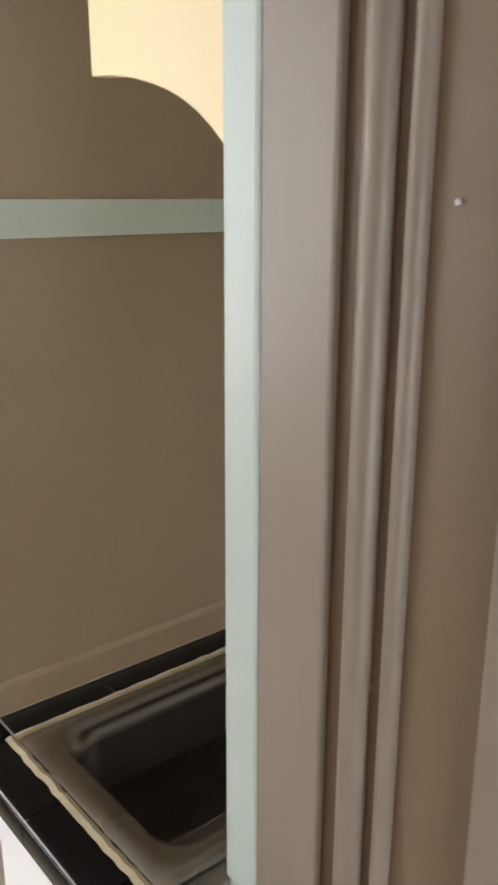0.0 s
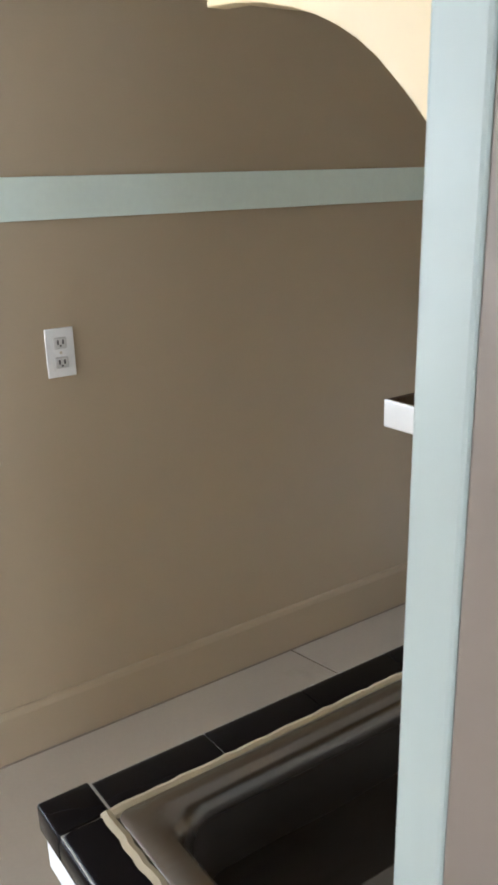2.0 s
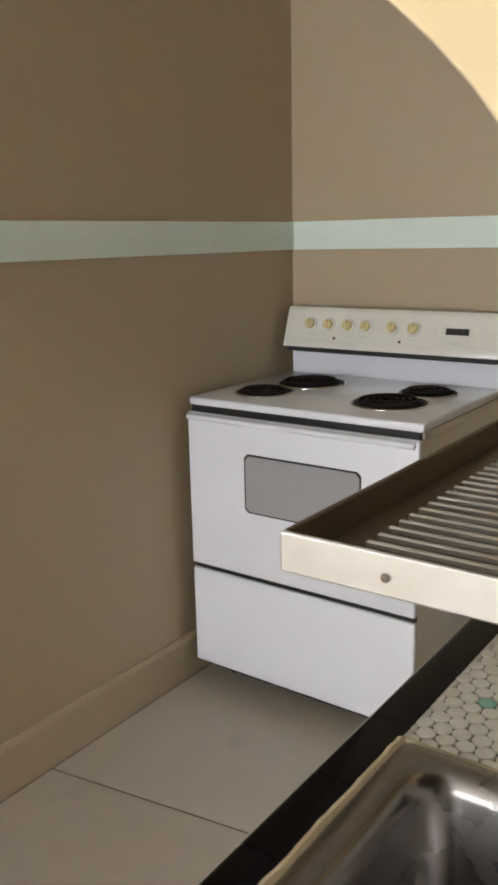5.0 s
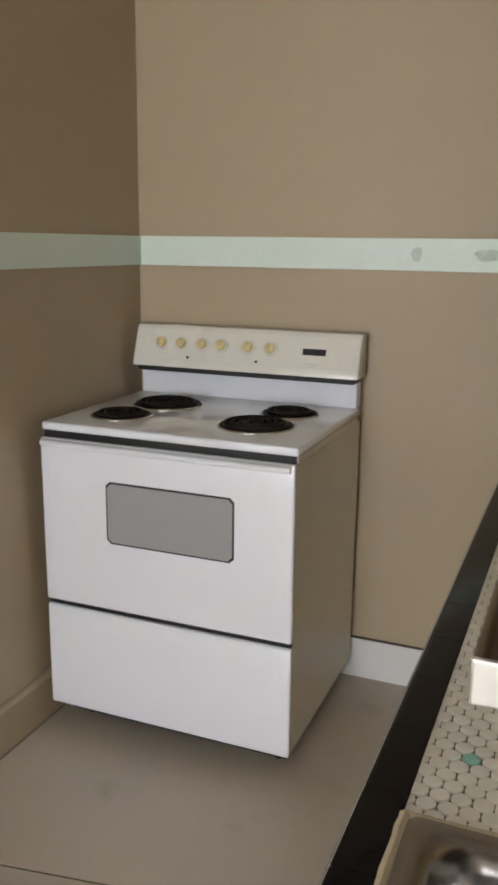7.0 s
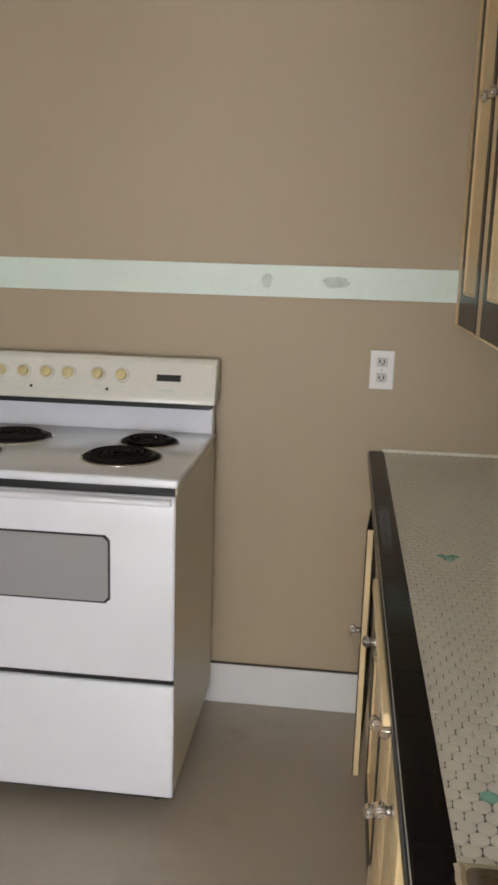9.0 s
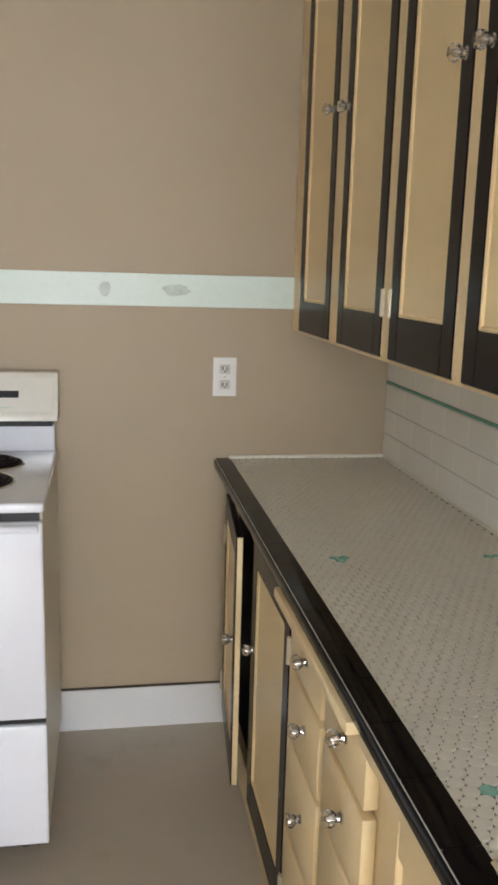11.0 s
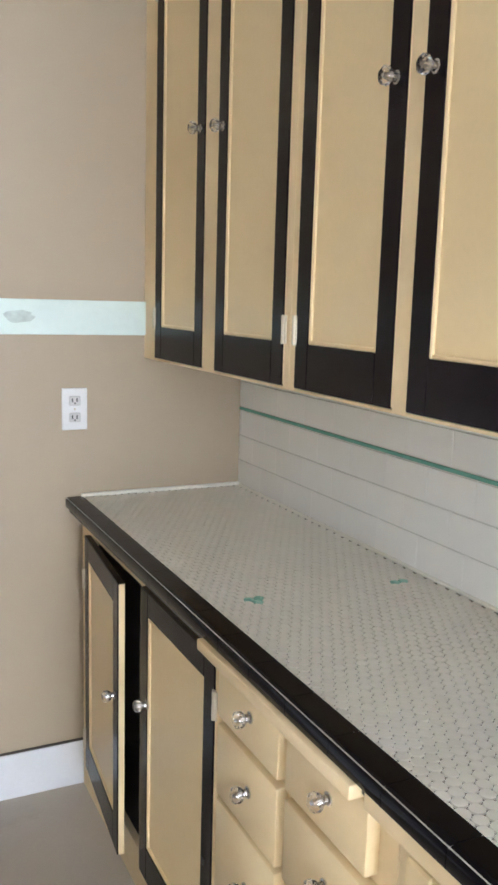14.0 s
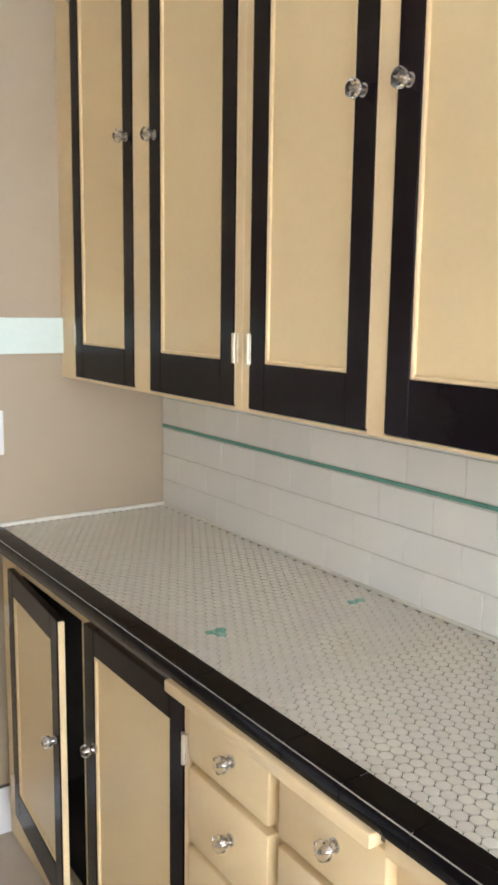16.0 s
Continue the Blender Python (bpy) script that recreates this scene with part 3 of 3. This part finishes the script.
def panel_door(cab, x, y0, y1, z0, z1, stile=0.045, rail=0.078, top=0.055, knob_at=None, turn=0.0, label="black-framed door with a cream panel"):
    """A door in the plane x (front face x - 0.018), from y0 (far) to y1 (near); turn: degrees open about its far edge."""
    far, near = max(y0, y1), min(y0, y1)
    fr = bmesh.new()
    xf, xb = x - 0.018, x
    for lo, hi in (((xf, near, z0), (xb, near + stile, z1)), ((xf, far - stile, z0), (xb, far, z1)),
                   ((xf, near + stile, z0), (xb, far - stile, z0 + rail)), ((xf, near + stile, z1 - top), (xb, far - stile, z1))):
        box(lo, hi, 0.0015, 1, fr)
    pn = box((xf + 0.007, near + stile, z0 + rail), (xb - 0.002, far - stile, z1 - top))
    m = 0.008
    bead = bmesh.new()
    for lo, hi in (((xf + 0.001, near + stile, z0 + rail), (xf + 0.0075, near + stile + m, z1 - top)), ((xf + 0.001, far - stile - m, z0 + rail), (xf + 0.0075, far - stile, z1 - top)),
                   ((xf + 0.001, near + stile + m, z0 + rail), (xf + 0.0075, far - stile - m, z0 + rail + m)), ((xf + 0.001, near + stile + m, z1 - top - m), (xf + 0.0075, far - stile - m, z1 - top))):
        box(lo, hi, 0.002, 1, bead)
    edge = box((xf + 0.003, near - 0.0012, z0 + 0.002), (xb - 0.001, near + 0.0002, z1 - 0.002))
    if turn:
        rot = Matrix.Rotation(radians(turn), 4, "Z")
        for b in (fr, pn, bead, edge):
            bmesh.ops.rotate(b, cent=(x, far, z0), matrix=rot.to_3x3(), verts=b.verts)
    d = part("door", fr, BLACK_PAINT, cab, label)
    part("panel", pn, CREAM, d, "flat cream painted panel")
    part("moulding", bead, CREAM, d, "cream bead round the panel")
    part("door_edge", edge, CREAM, d, "cream painted door edge")
    if knob_at:
        ky, kz = knob_at
        p = Vector((xf, ky, kz))
        if turn:
            p = Matrix.Translation((x, far, 0)) @ rot @ Matrix.Translation((-x, -far, 0)) @ p
        knob(p, d)
    return d


# upper cabinets: each pair of doors is a unit
UX = 1.506      # face frame
UB = 1.287      # underside
UT = 2.42
UD = [(-0.100, -0.440), (-0.517, -0.857), (-0.906, -1.228), (-1.268, -1.600)]
KZ = [1.854, 1.838, 1.802, 1.797]


def upper_unit(far, near, doors, posts):
    cab = thing("wall_cabinet", ((UX + ROOM_W) / 2, (far + near) / 2, UB), "cream wall cabinet with black-framed doors over the counter", "cabinet", "wall cabinets")
    w = ROOM_W - 0.002
    part("carcass", boxes(((UX + 0.02, near + 0.001, UB + 0.004), (w, near + 0.018, UT)), ((UX + 0.02, far - 0.018, UB + 0.004), (w, far - 0.001, UT)),
                          ((UX + 0.02, near + 0.018, UB + 0.004), (w, far - 0.018, UB + 0.022)), ((UX + 0.02, near + 0.018, UT - 0.018), (w, far - 0.018, UT)),
                          ((w - 0.006, near + 0.018, UB + 0.022), (w, far - 0.018, UT - 0.018))), CREAM, cab)
    for a, b in posts:
        part("face_stile", box((UX, b, UB), (UX + 0.02, a, UT), 0.0015), CREAM_WORN, cab, "cream face stile")
    part("bottom_rail", boxes(*[((UX + 0.001, doors[i][1], UB), (UX + 0.019, doors[i][0], UB + 0.0055)) for i in range(len(doors))]), CREAM_WORN, cab)
    part("top_rail", boxes(*[((UX + 0.002, doors[i][1], UT - 0.058), (UX + 0.019, doors[i][0], UT)) for i in range(len(doors))]), CREAM, cab)
    return cab


cab_a = upper_unit(-0.002, -0.880, UD[:2], [(-0.002, -0.100), (-0.440, -0.517), (-0.857, -0.880)])
cab_b = upper_unit(-0.881, -1.640, UD[2:], [(-0.881, -0.906), (-1.228, -1.268), (-1.600, -1.640)])
for i, (a, b) in enumerate(UD):
    cab = cab_a if i < 2 else cab_b
    ky = b + 0.028 if i % 2 == 0 else a - 0.028
    d = panel_door(cab, UX + 0.0145, a - 0.0015, b + 0.0015, UB + 0.0075, UT - 0.06, 0.048, 0.086, 0.06, (ky, KZ[i]))
    hy = a + 0.002 if i % 2 == 0 else b - 0.002
    hinge(UX - 0.0005, hy, 1.405, d)
    hinge(UX - 0.0005, hy, 2.25, d)

# the cabinet over the sink, with its curved end board
over = thing("over_sink_cabinet", (1.58, -2.24, 1.412), "cream cabinet over the sink with a curved end board", "cabinet")
part("carcass", boxes(((1.342, -2.281, 1.560), (1.654, -2.20, UT)), ((1.656, -2.252, 1.560), (ROOM_W - 0.002, -2.20, UT))), CREAM, over)
part("bottom_board", box((1.334, -2.281, 1.540), (1.60, -2.20, 1.559), 0.002), CREAM_WORN, over, "worn cream lower edge")
curve = [(1.330, UT), (1.330, 1.537), (1.365, 1.534), (1.400, 1.528), (1.431, 1.520), (1.455, 1.512), (1.475, 1.503), (1.493, 1.493), (1.510, 1.481), (1.526, 1.467), (1.540, 1.454), (1.553, 1.440), (1.565, 1.424), (1.576, 1.408), (1.586, 1.390), (1.594, 1.370), (1.600, 1.350), (1.655, 1.350), (1.655, UT)]
part("end_board", prism(curve, "y", -2.300, -2.282, 0.0012), CREAM, over, "cream end board with a curved lower edge")


# base cabinets
BX = 1.318
base = thing("base_cabinet", (1.57, -0.51, 0), "cream base cabinet, one black-framed door ajar", "cabinet", "base cabinets")
w = ROOM_W - 0.002
part("carcass", boxes(((BX + 0.02, -1.018, 0.06), (w, -1.002, 0.845)), ((BX + 0.02, -0.018, 0.06), (w, -0.002, 0.845)), ((BX + 0.02, -1.002, 0.06), (w, -0.018, 0.10)), ((w - 0.006, -1.002, 0.10), (w, -0.018, 0.845))), SHADE_IN, base)
part("face_stile", box((BX, -0.118, 0.0), (BX + 0.02, -0.018, 0.861), 0.0015), CREAM_WORN, base)
part("face_stile", box((BX, -0.595, 0.0), (BX + 0.02, -0.545, 0.861), 0.0015), CREAM_WORN, base)
part("face_stile", box((BX, -1.0315, 0.0), (BX + 0.02, -1.005, 0.861), 0.0015), CREAM_WORN, base)
part("top_rail", boxes(((BX + 0.001, -0.545, 0.800), (BX + 0.019, -0.118, 0.860)), ((BX + 0.001, -1.005, 0.800), (BX + 0.019, -0.595, 0.860))), CREAM_WORN, base)
part("bottom_rail", boxes(((BX + 0.001, -0.545, 0), (BX + 0.019, -0.118, 0.115)), ((BX + 0.001, -1.005, 0), (BX + 0.019, -0.595, 0.115))), CREAM_WORN, base)
d1 = panel_door(base, BX - 0.002, -0.116, -0.536, 0.112, 0.806, 0.05, 0.085, 0.06, (-0.510, 0.520), -4.5, "black-framed cream door standing ajar")
hinge(BX - 0.018, -0.112, 0.680, d1)
hinge(BX - 0.018, -0.112, 0.200, d1)
d2 = panel_door(base, BX - 0.002, -0.600, -1.022, 0.112, 0.818, 0.05, 0.085, 0.056, (-0.650, 0.556))
hinge(BX - 0.018, -1.026, 0.731, d2)
hinge(BX - 0.018, -1.026, 0.200, d2)

chest = thing("drawer_unit", (1.57, -1.29, 0), "cream drawer unit with two columns of glass-knobbed drawers", "cabinet", "base cabinets")
part("carcass", box((BX + 0.004, -1.555, 0.0), (w, -1.032, 0.845)), CREAM_WORN, chest)
part("top_rail", box((BX + 0.005, -1.552, 0.8455), (BX + 0.020, -1.034, 0.8605)), CREAM_WORN, chest)
ROWS = [(0.718, 0.824), (0.566, 0.704), (0.368, 0.556), (0.120, 0.352)]
COLS = [(-1.038, -1.271, -1.172), (-1.295, -1.517, -1.422)]
for a, b, ky in COLS:
    for z0, z1 in ROWS:
        dr = part("drawer", box((BX - 0.020, b, z0), (BX + 0.003, a, z1), 0.004, 2), CREAM, chest, "cream overlay drawer front", True)
        kz = {0.718: 0.778, 0.566: 0.643}.get(z0, (z0 + z1) / 2)
        knob((BX - 0.020, ky, kz), dr)

bread = thing("breadboard", (1.5, -1.26, 0.832), "cream-edged pull-out breadboard above the drawers", "breadboard")
part("board", box((FRONT - 0.008, -1.520, 0.839), (FRONT + 0.043, -1.012, 0.8605), 0.004, 2), CREAM_WORN, bread, "worn cream board edge", True)

sinkbase = thing("sink_cabinet", (1.46, -2.0, 0), "cream sink cabinet with a white-painted end panel", "cabinet", "base cabinets")
part("front", box((BX + 0.004, -2.440, 0), (BX + 0.022, -1.557, 0.845)), CREAM_WORN, sinkbase)
for a, b in ((-1.590, -1.985), (-2.015, -2.410)):
    dd = part("door", boxes(((BX - 0.014, b, 0.12), (BX + 0.003, b + 0.05, 0.80)), ((BX - 0.014, a - 0.05, 0.12), (BX + 0.003, a, 0.80)),
                            ((BX - 0.014, b + 0.05, 0.12), (BX + 0.003, a - 0.05, 0.18)), ((BX - 0.014, b + 0.05, 0.74), (BX + 0.003, a - 0.05, 0.80)), bevel=0.003, seg=1), CREAM, sinkbase, "cream door with a raised border")
    part("panel", box((BX - 0.005, b + 0.05, 0.18), (BX + 0.002, a - 0.05, 0.74)), CREAM, dd)
part("end_panel", box((BX + 0.004, -2.458, 0), (1.615, -2.440, 0.822), 0.002), WHITE_TRIM, sinkbase, "white painted end panel")
part("end_top_board", box((FRONT + 0.004, END + 0.004, 0.822), (1.615, END + 0.022, 0.8605), 0.002), WHITE_TRIM, sinkbase, "white painted board under the end tiles")
part("top_board", box((FRONT + 0.008, END + 0.023, 0.832), (FRONT + 0.030, -1.53, 0.8605), 0.002), CREAM_WORN, sinkbase, "cream board under the edge tiles")

# ---------------------------------------------------------------- countertop and sink
SKX0, SKX1, SKY0, SKY1 = 1.329, 1.598, -2.430, -1.848
counter = thing("countertop", (1.55, -1.24, 0.846), "white hexagon-tiled countertop with black glazed edge tiles", "countertop")
part("bed", boxes(((FRONT + 0.012, -1.842, 0.846), (ROOM_W - 0.003, -0.002, TOP - 0.003)),
                  ((FRONT + 0.012, END + 0.012, 0.846), (SKX0 + 0.004, -1.842, TOP - 0.003)),
                  ((SKX0 + 0.004, END + 0.012, 0.846), (1.615, SKY0 + 0.004, TOP - 0.003)),
                  ((SKX1 - 0.004, SKY0 + 0.004, 0.846), (1.615, -1.842, TOP - 0.003)),
                  ((1.615, -2.254, 0.846), (ROOM_W - 0.003, -1.842, TOP - 0.003))), GROUT_DARK, counter, "dirty grout bed")

sink = thing("kitchen_sink", (1.46, -2.14, 0.70), "stainless steel sink set in caulk, empty", "sink")


def sink_mesh():
    bm = bmesh.new()

    def loop(m, r, z):
        pts = []
        x0, x1, y0, y1 = SKX0 + m, SKX1 - m, SKY0 + m, SKY1 - m
        for cx, cy, a0 in ((x1 - r, y1 - r, 0), (x0 + r, y1 - r, 90), (x0 + r, y0 + r, 180), (x1 - r, y0 + r, 270)):
            for k in range(7):
                a = radians(a0 + 15 * k)
                pts.append(bm.verts.new((cx + r * math.cos(a), cy + r * math.sin(a), z)))
        return pts
    rings = [loop(0.0, 0.012, TOP - 0.006), loop(0.0, 0.012, TOP + 0.0015), loop(0.004, 0.014, TOP + 0.004), loop(0.026, 0.03, TOP + 0.003), loop(0.032, 0.036, TOP - 0.002),
             loop(0.037, 0.042, TOP - 0.015), loop(0.045, 0.05, TOP - 0.15), loop(0.055, 0.05, TOP - 0.172), loop(0.08, 0.04, TOP - 0.180)]
    for a, b in zip(rings, rings[1:]):
        for i in range(len(a)):
            j = (i + 1) % len(a)
            bm.faces.new((a[i], a[j], b[j], b[i]))
    bm.faces.new(rings[-1])
    bmesh.ops.recalc_face_normals(bm, faces=bm.faces)
    for f in bm.faces:
        if f.calc_center_median().z < TOP - 0.176 and f.normal.z < 0:
            bmesh.ops.reverse_faces(bm, faces=bm.faces)
            break
    return bm


part("bowl", sink_mesh(), STEEL, sink, smooth=True)


def bead_line(points, r, seed):
    """A lumpy bead of caulk along a straight line."""
    rnd = random.Random(seed)
    a, b = Vector(points[0]), Vector(points[1])
    n = max(8, int((b - a).length / 0.012))
    return tube([a.lerp(b, k / n) + Vector((rnd.uniform(-1, 1), rnd.uniform(-1, 1), 0)) * r * 0.18 for k in range(n + 1)], r, 8)


for k, (p, q) in enumerate((((1.3235, SKY0 - 0.002, TOP - 0.004), (1.3235, SKY1 + 0.004, TOP - 0.004)), ((1.322, SKY0 - 0.006, TOP - 0.004), (SKX1, SKY0 - 0.006, TOP - 0.004)), ((1.322, SKY1 + 0.003, TOP - 0.003), (SKX1, SKY1 + 0.003, TOP - 0.003)))):
    part("caulk", bead_line((p, q), 0.0072 if k < 2 else 0.005, k), CAULK, sink, "yellowed caulk bead", True)
part("wall_caulk", box((FRONT + 0.045, -0.012, TOP - 0.001), (ROOM_W - 0.001, -0.001, TOP + 0.010), 0.003), CAULK_W, counter, "white strip where counter meets wall")
part("wall_caulk", bead_line(((ROOM_W - 0.006, -0.012, TOP), (ROOM_W - 0.006, -2.25, TOP)), 0.005, 9), CAULK_W, counter, "white caulk bead", True)

# ---------------------------------------------------------------- dish tray on the wall
tray = thing("dish_tray", (1.61, -2.02, 1.222), "slotted pale metal dish tray fixed above the sink", "dish tray")
TX0, TX1, TY0, TY1, TZ = 1.410, ROOM_W - 0.001, -2.195, -1.80, 1.240
part("front_lip", box((TX0, TY0, TZ - 0.024), (TX1, TY0 + 0.004, TZ), 0.0015), TRAY_STEEL, tray, "bright front lip")
part("side_lip", box((TX0, TY0 + 0.004, TZ - 0.024), (TX0 + 0.004, TY1, TZ), 0.0015), TRAY_DARK, tray)
part("back_lip", box((TX0 + 0.004, TY1 - 0.004, TZ - 0.024), (TX1, TY1, TZ), 0.0015), TRAY_DARK, tray)
part("bottom", box((TX0 + 0.004, TY0 + 0.004, TZ - 0.024), (TX1, TY1 - 0.004, TZ - 0.021)), TRAY_DARK, tray, "dark brown tray bottom")
for k in range(24):
    y = TY0 + 0.022 + 0.0145 * k
    part("rib", box((TX0 + 0.026, y, TZ - 0.021), (TX1 - 0.03, y + 0.0045, TZ - 0.0165), 0.001, 1), TRAY_STEEL, tray)
part("rivet", lathe([(0.0026, 0), (0.0026, 0.0008), (0.0012, 0.0014)], (1.475, TY0, TZ - 0.013), (0, -1, 0), 10), TRAY_DARK, tray, "dark rivet")

# ---------------------------------------------------------------- floor panels
SEAM_W, SEAM_E = -1.251, -1.251 + 0.16 * ROOM_W      # the old seam runs askew
for outline in ([(0.0, SEAM_W), (ROOM_W, SEAM_E), (ROOM_W, 0.0), (0.0, 0.0)],
                [(0.0, -2.60), (EAST, -2.60), (EAST, SEAM_E - 0.008), (ROOM_W, SEAM_E - 0.008), (0.0, SEAM_W - 0.008)],
                [(0.0, -4.6), (EAST, -4.6), (EAST, -2.607), (0.0, -2.607)],
                [(0.0, SOUTH), (EAST, SOUTH), (EAST, -4.607), (0.0, -4.607)]):
    tagged(part("floor_panel", prism(outline, "z", -0.004, 0.0), FLOOR, floor), "pale vinyl sheet")

# ---------------------------------------------------------------- edge tiles
TL = 0.122
EW, EH = 0.050, 0.029      # top width and front height of the edge tiles


def edge_tile_mesh(length):
    """A black bullnose tile that runs along y: flat top, rounded nose towards -x, short front."""
    pts = [(EW, 0.020), (EW, EH), (0.010, EH + 0.0004), (0.005, EH - 0.001), (0.0015, EH - 0.004), (0.0, EH - 0.009), (0.0, 0.003), (0.002, 0.0), (0.010, 0.0), (0.010, 0.020)]
    bm = prism(pts, "y", -length / 2, length / 2)
    return mesh_of("edge_tile", bm, BLACK_TILE, True)


full = edge_tile_mesh(TL - 0.0016)
y = END + EW + 0.001
yy = y
while yy < -0.005:
    n = min(TL, -0.003 - yy)
    me = full if n > TL - 1e-4 else edge_tile_mesh(max(n - 0.0016, 0.01))
    piece("edge_tile", me, (FRONT, yy + n / 2, TOP + 0.0008 - EH), counter)
    yy += TL
part("edge_grout", boxes(((FRONT + 0.003, END + 0.003, 0.864), (FRONT + EW - 0.001, -0.003, TOP - 0.0008)), ((FRONT + EW - 0.001, END + 0.003, 0.864), (1.615, END + EW - 0.001, TOP - 0.0008))), GROUT_PALE, counter, "pale grout in the edge joints")
x = FRONT + EW + 0.001
while x < 1.60:
    n = min(TL, 1.614 - x)
    me = full if n > TL - 1e-4 else edge_tile_mesh(max(n - 0.0016, 0.01))
    t = piece("edge_tile", me, (x + n / 2, END, TOP + 0.0008 - EH), counter)
    t.rotation_euler = (0, 0, radians(90))
    x += TL
part("corner_tile", box((FRONT, END, TOP + 0.0008 - EH), (FRONT + EW, END + EW, TOP + 0.0008), 0.003, 3), BLACK_TILE, counter, "black corner tile", True)


# ---------------------------------------------------------------- hexagon tiles
PITCH = 0.0212


def hexagon(r=PITCH / math.sqrt(3) - 0.0008):
    """A small hexagon tile with clipped corners, so that the grout shows where three tiles meet."""
    cut = 0.0030
    bm = bmesh.new()
    for z, q in ((-0.004, r), (-0.0005, r), (0.0, r - 0.0005)):
        corners = [Vector((q * math.cos(radians(60 * k + 30)), q * math.sin(radians(60 * k + 30)), z)) for k in range(6)]
        for k in range(6):
            c, p, n = corners[k], corners[k - 1], corners[(k + 1) % 6]
            bm.verts.new(c + (p - c).normalized() * cut)
            bm.verts.new(c + (n - c).normalized() * cut)
    bm.verts.ensure_lookup_table()
    v = bm.verts
    bm.faces.new([v[24 + k] for k in range(12)])
    for s in (0, 12):
        for k in range(12):
            j = (k + 1) % 12
            bm.faces.new((v[s + k], v[s + j], v[s + 12 + j], v[s + 12 + k]))
    return bm


hex_me = mesh_of("hex_tile", hexagon(), HEX)
hex_green = mesh_of("green_hex_tile", hexagon(), HEX_GREEN)
GREENS = ((1.368, -1.728), (1.415, -0.950), (1.742, -0.957))
coords, faces = [], []
src = hexagon()
src_v = [tuple(v.co) for v in src.verts]
src_f = [[v.index for v in f.verts] for f in src.faces]
src.verts.index_update()
src_f = [[v.index for v in f.verts] for f in src.faces]
src.free()
rnd = random.Random(5)
row = 0
hy = -0.022
made = 0
while hy > -1.858:
    hx = FRONT + EW - 0.004 + (PITCH / 2 if row % 2 else 0)
    while hx < ROOM_W - 0.009:
        at = (hx + rnd.uniform(-0.0003, 0.0003), hy + rnd.uniform(-0.0003, 0.0003), TOP + rnd.uniform(-0.0003, 0.0002))
        green = any(math.hypot(hx - gx, hy - gy) < 0.0155 for gx, gy in GREENS)
        if green:
            piece("hex_tile", hex_green, at, counter, "mint green hexagon tile")
        elif hy < -1.60 and made < 300:
            piece("hex_tile", hex_me, at, counter)
            made += 1
        else:
            n = len(coords)
            coords += [(at[0] + a, at[1] + b, at[2] + c) for a, b, c in src_v]
            faces += [[n + i for i in f] for f in src_f]
        hx += PITCH
    hy -= PITCH * math.sqrt(3) / 2
    row += 1
me = bpy.data.meshes.new("hex_tiles")
me.from_pydata(coords, [], faces)
me.materials.append(HEX)
rest = new("hex_tiles", me)
rest.parent = counter
rest.matrix_parent_inverse = Matrix.Translation(-BASE[counter.name])
tagged(rest, "small white hexagon tiles", kind="stuff")

# ---------------------------------------------------------------- backsplash tiles
splash = structure("backsplash", box((ROOM_W - 0.004, -2.25, TOP + 0.004), (ROOM_W - 0.0005, -0.001, UB - 0.002)), SPLASH_GROUT, "white subway-tiled backsplash with a green liner", "backsplash")
TH, TW = 0.0765, 0.152


def flat_tile(dy, dz, mat, name, thick=0.0055):
    return mesh_of(name, box((-thick, -dy / 2, -dz / 2), (0, dy / 2, dz / 2), 0.0012, 1), mat)


tile_cache = {}
LZ = 1.126
rows = [(TOP + 0.006, 0.0735), (TOP + 0.0815, TH - 0.0015), (TOP + 0.159, TH - 0.0015), (LZ + 0.0125, TH - 0.0015), (LZ + 0.090, UB - LZ - 0.094)]
for r, (z0, h) in enumerate(rows):
    y = -0.004 - (TW / 2 if r % 2 else 0) - (0.02 if r else 0)
    first = -0.003
    edges = [first]
    while y - 1e-6 > -2.25:
        if y < first - 0.02:
            edges.append(y)
        y -= TW
    edges.append(-2.248)
    for a, b in zip(edges, edges[1:]):
        key = (round(a - b, 4), round(h, 4))
        if key not in tile_cache:
            tile_cache[key] = flat_tile(key[0] - 0.0012, h + 0.0002, SUBWAY, "wall_tile")
        piece("wall_tile", tile_cache[key], (ROOM_W - 0.0035, (a + b) / 2, z0 + h / 2), splash)
lin = flat_tile(TW - 0.0008, 0.0080, LINER, "liner_tile", 0.0068)
y = -0.003 - TW / 2
while y > -2.2:
    piece("liner_tile", lin, (ROOM_W - 0.0035, y, LZ + 0.0055), splash, "narrow green liner tile")
    y -= TW
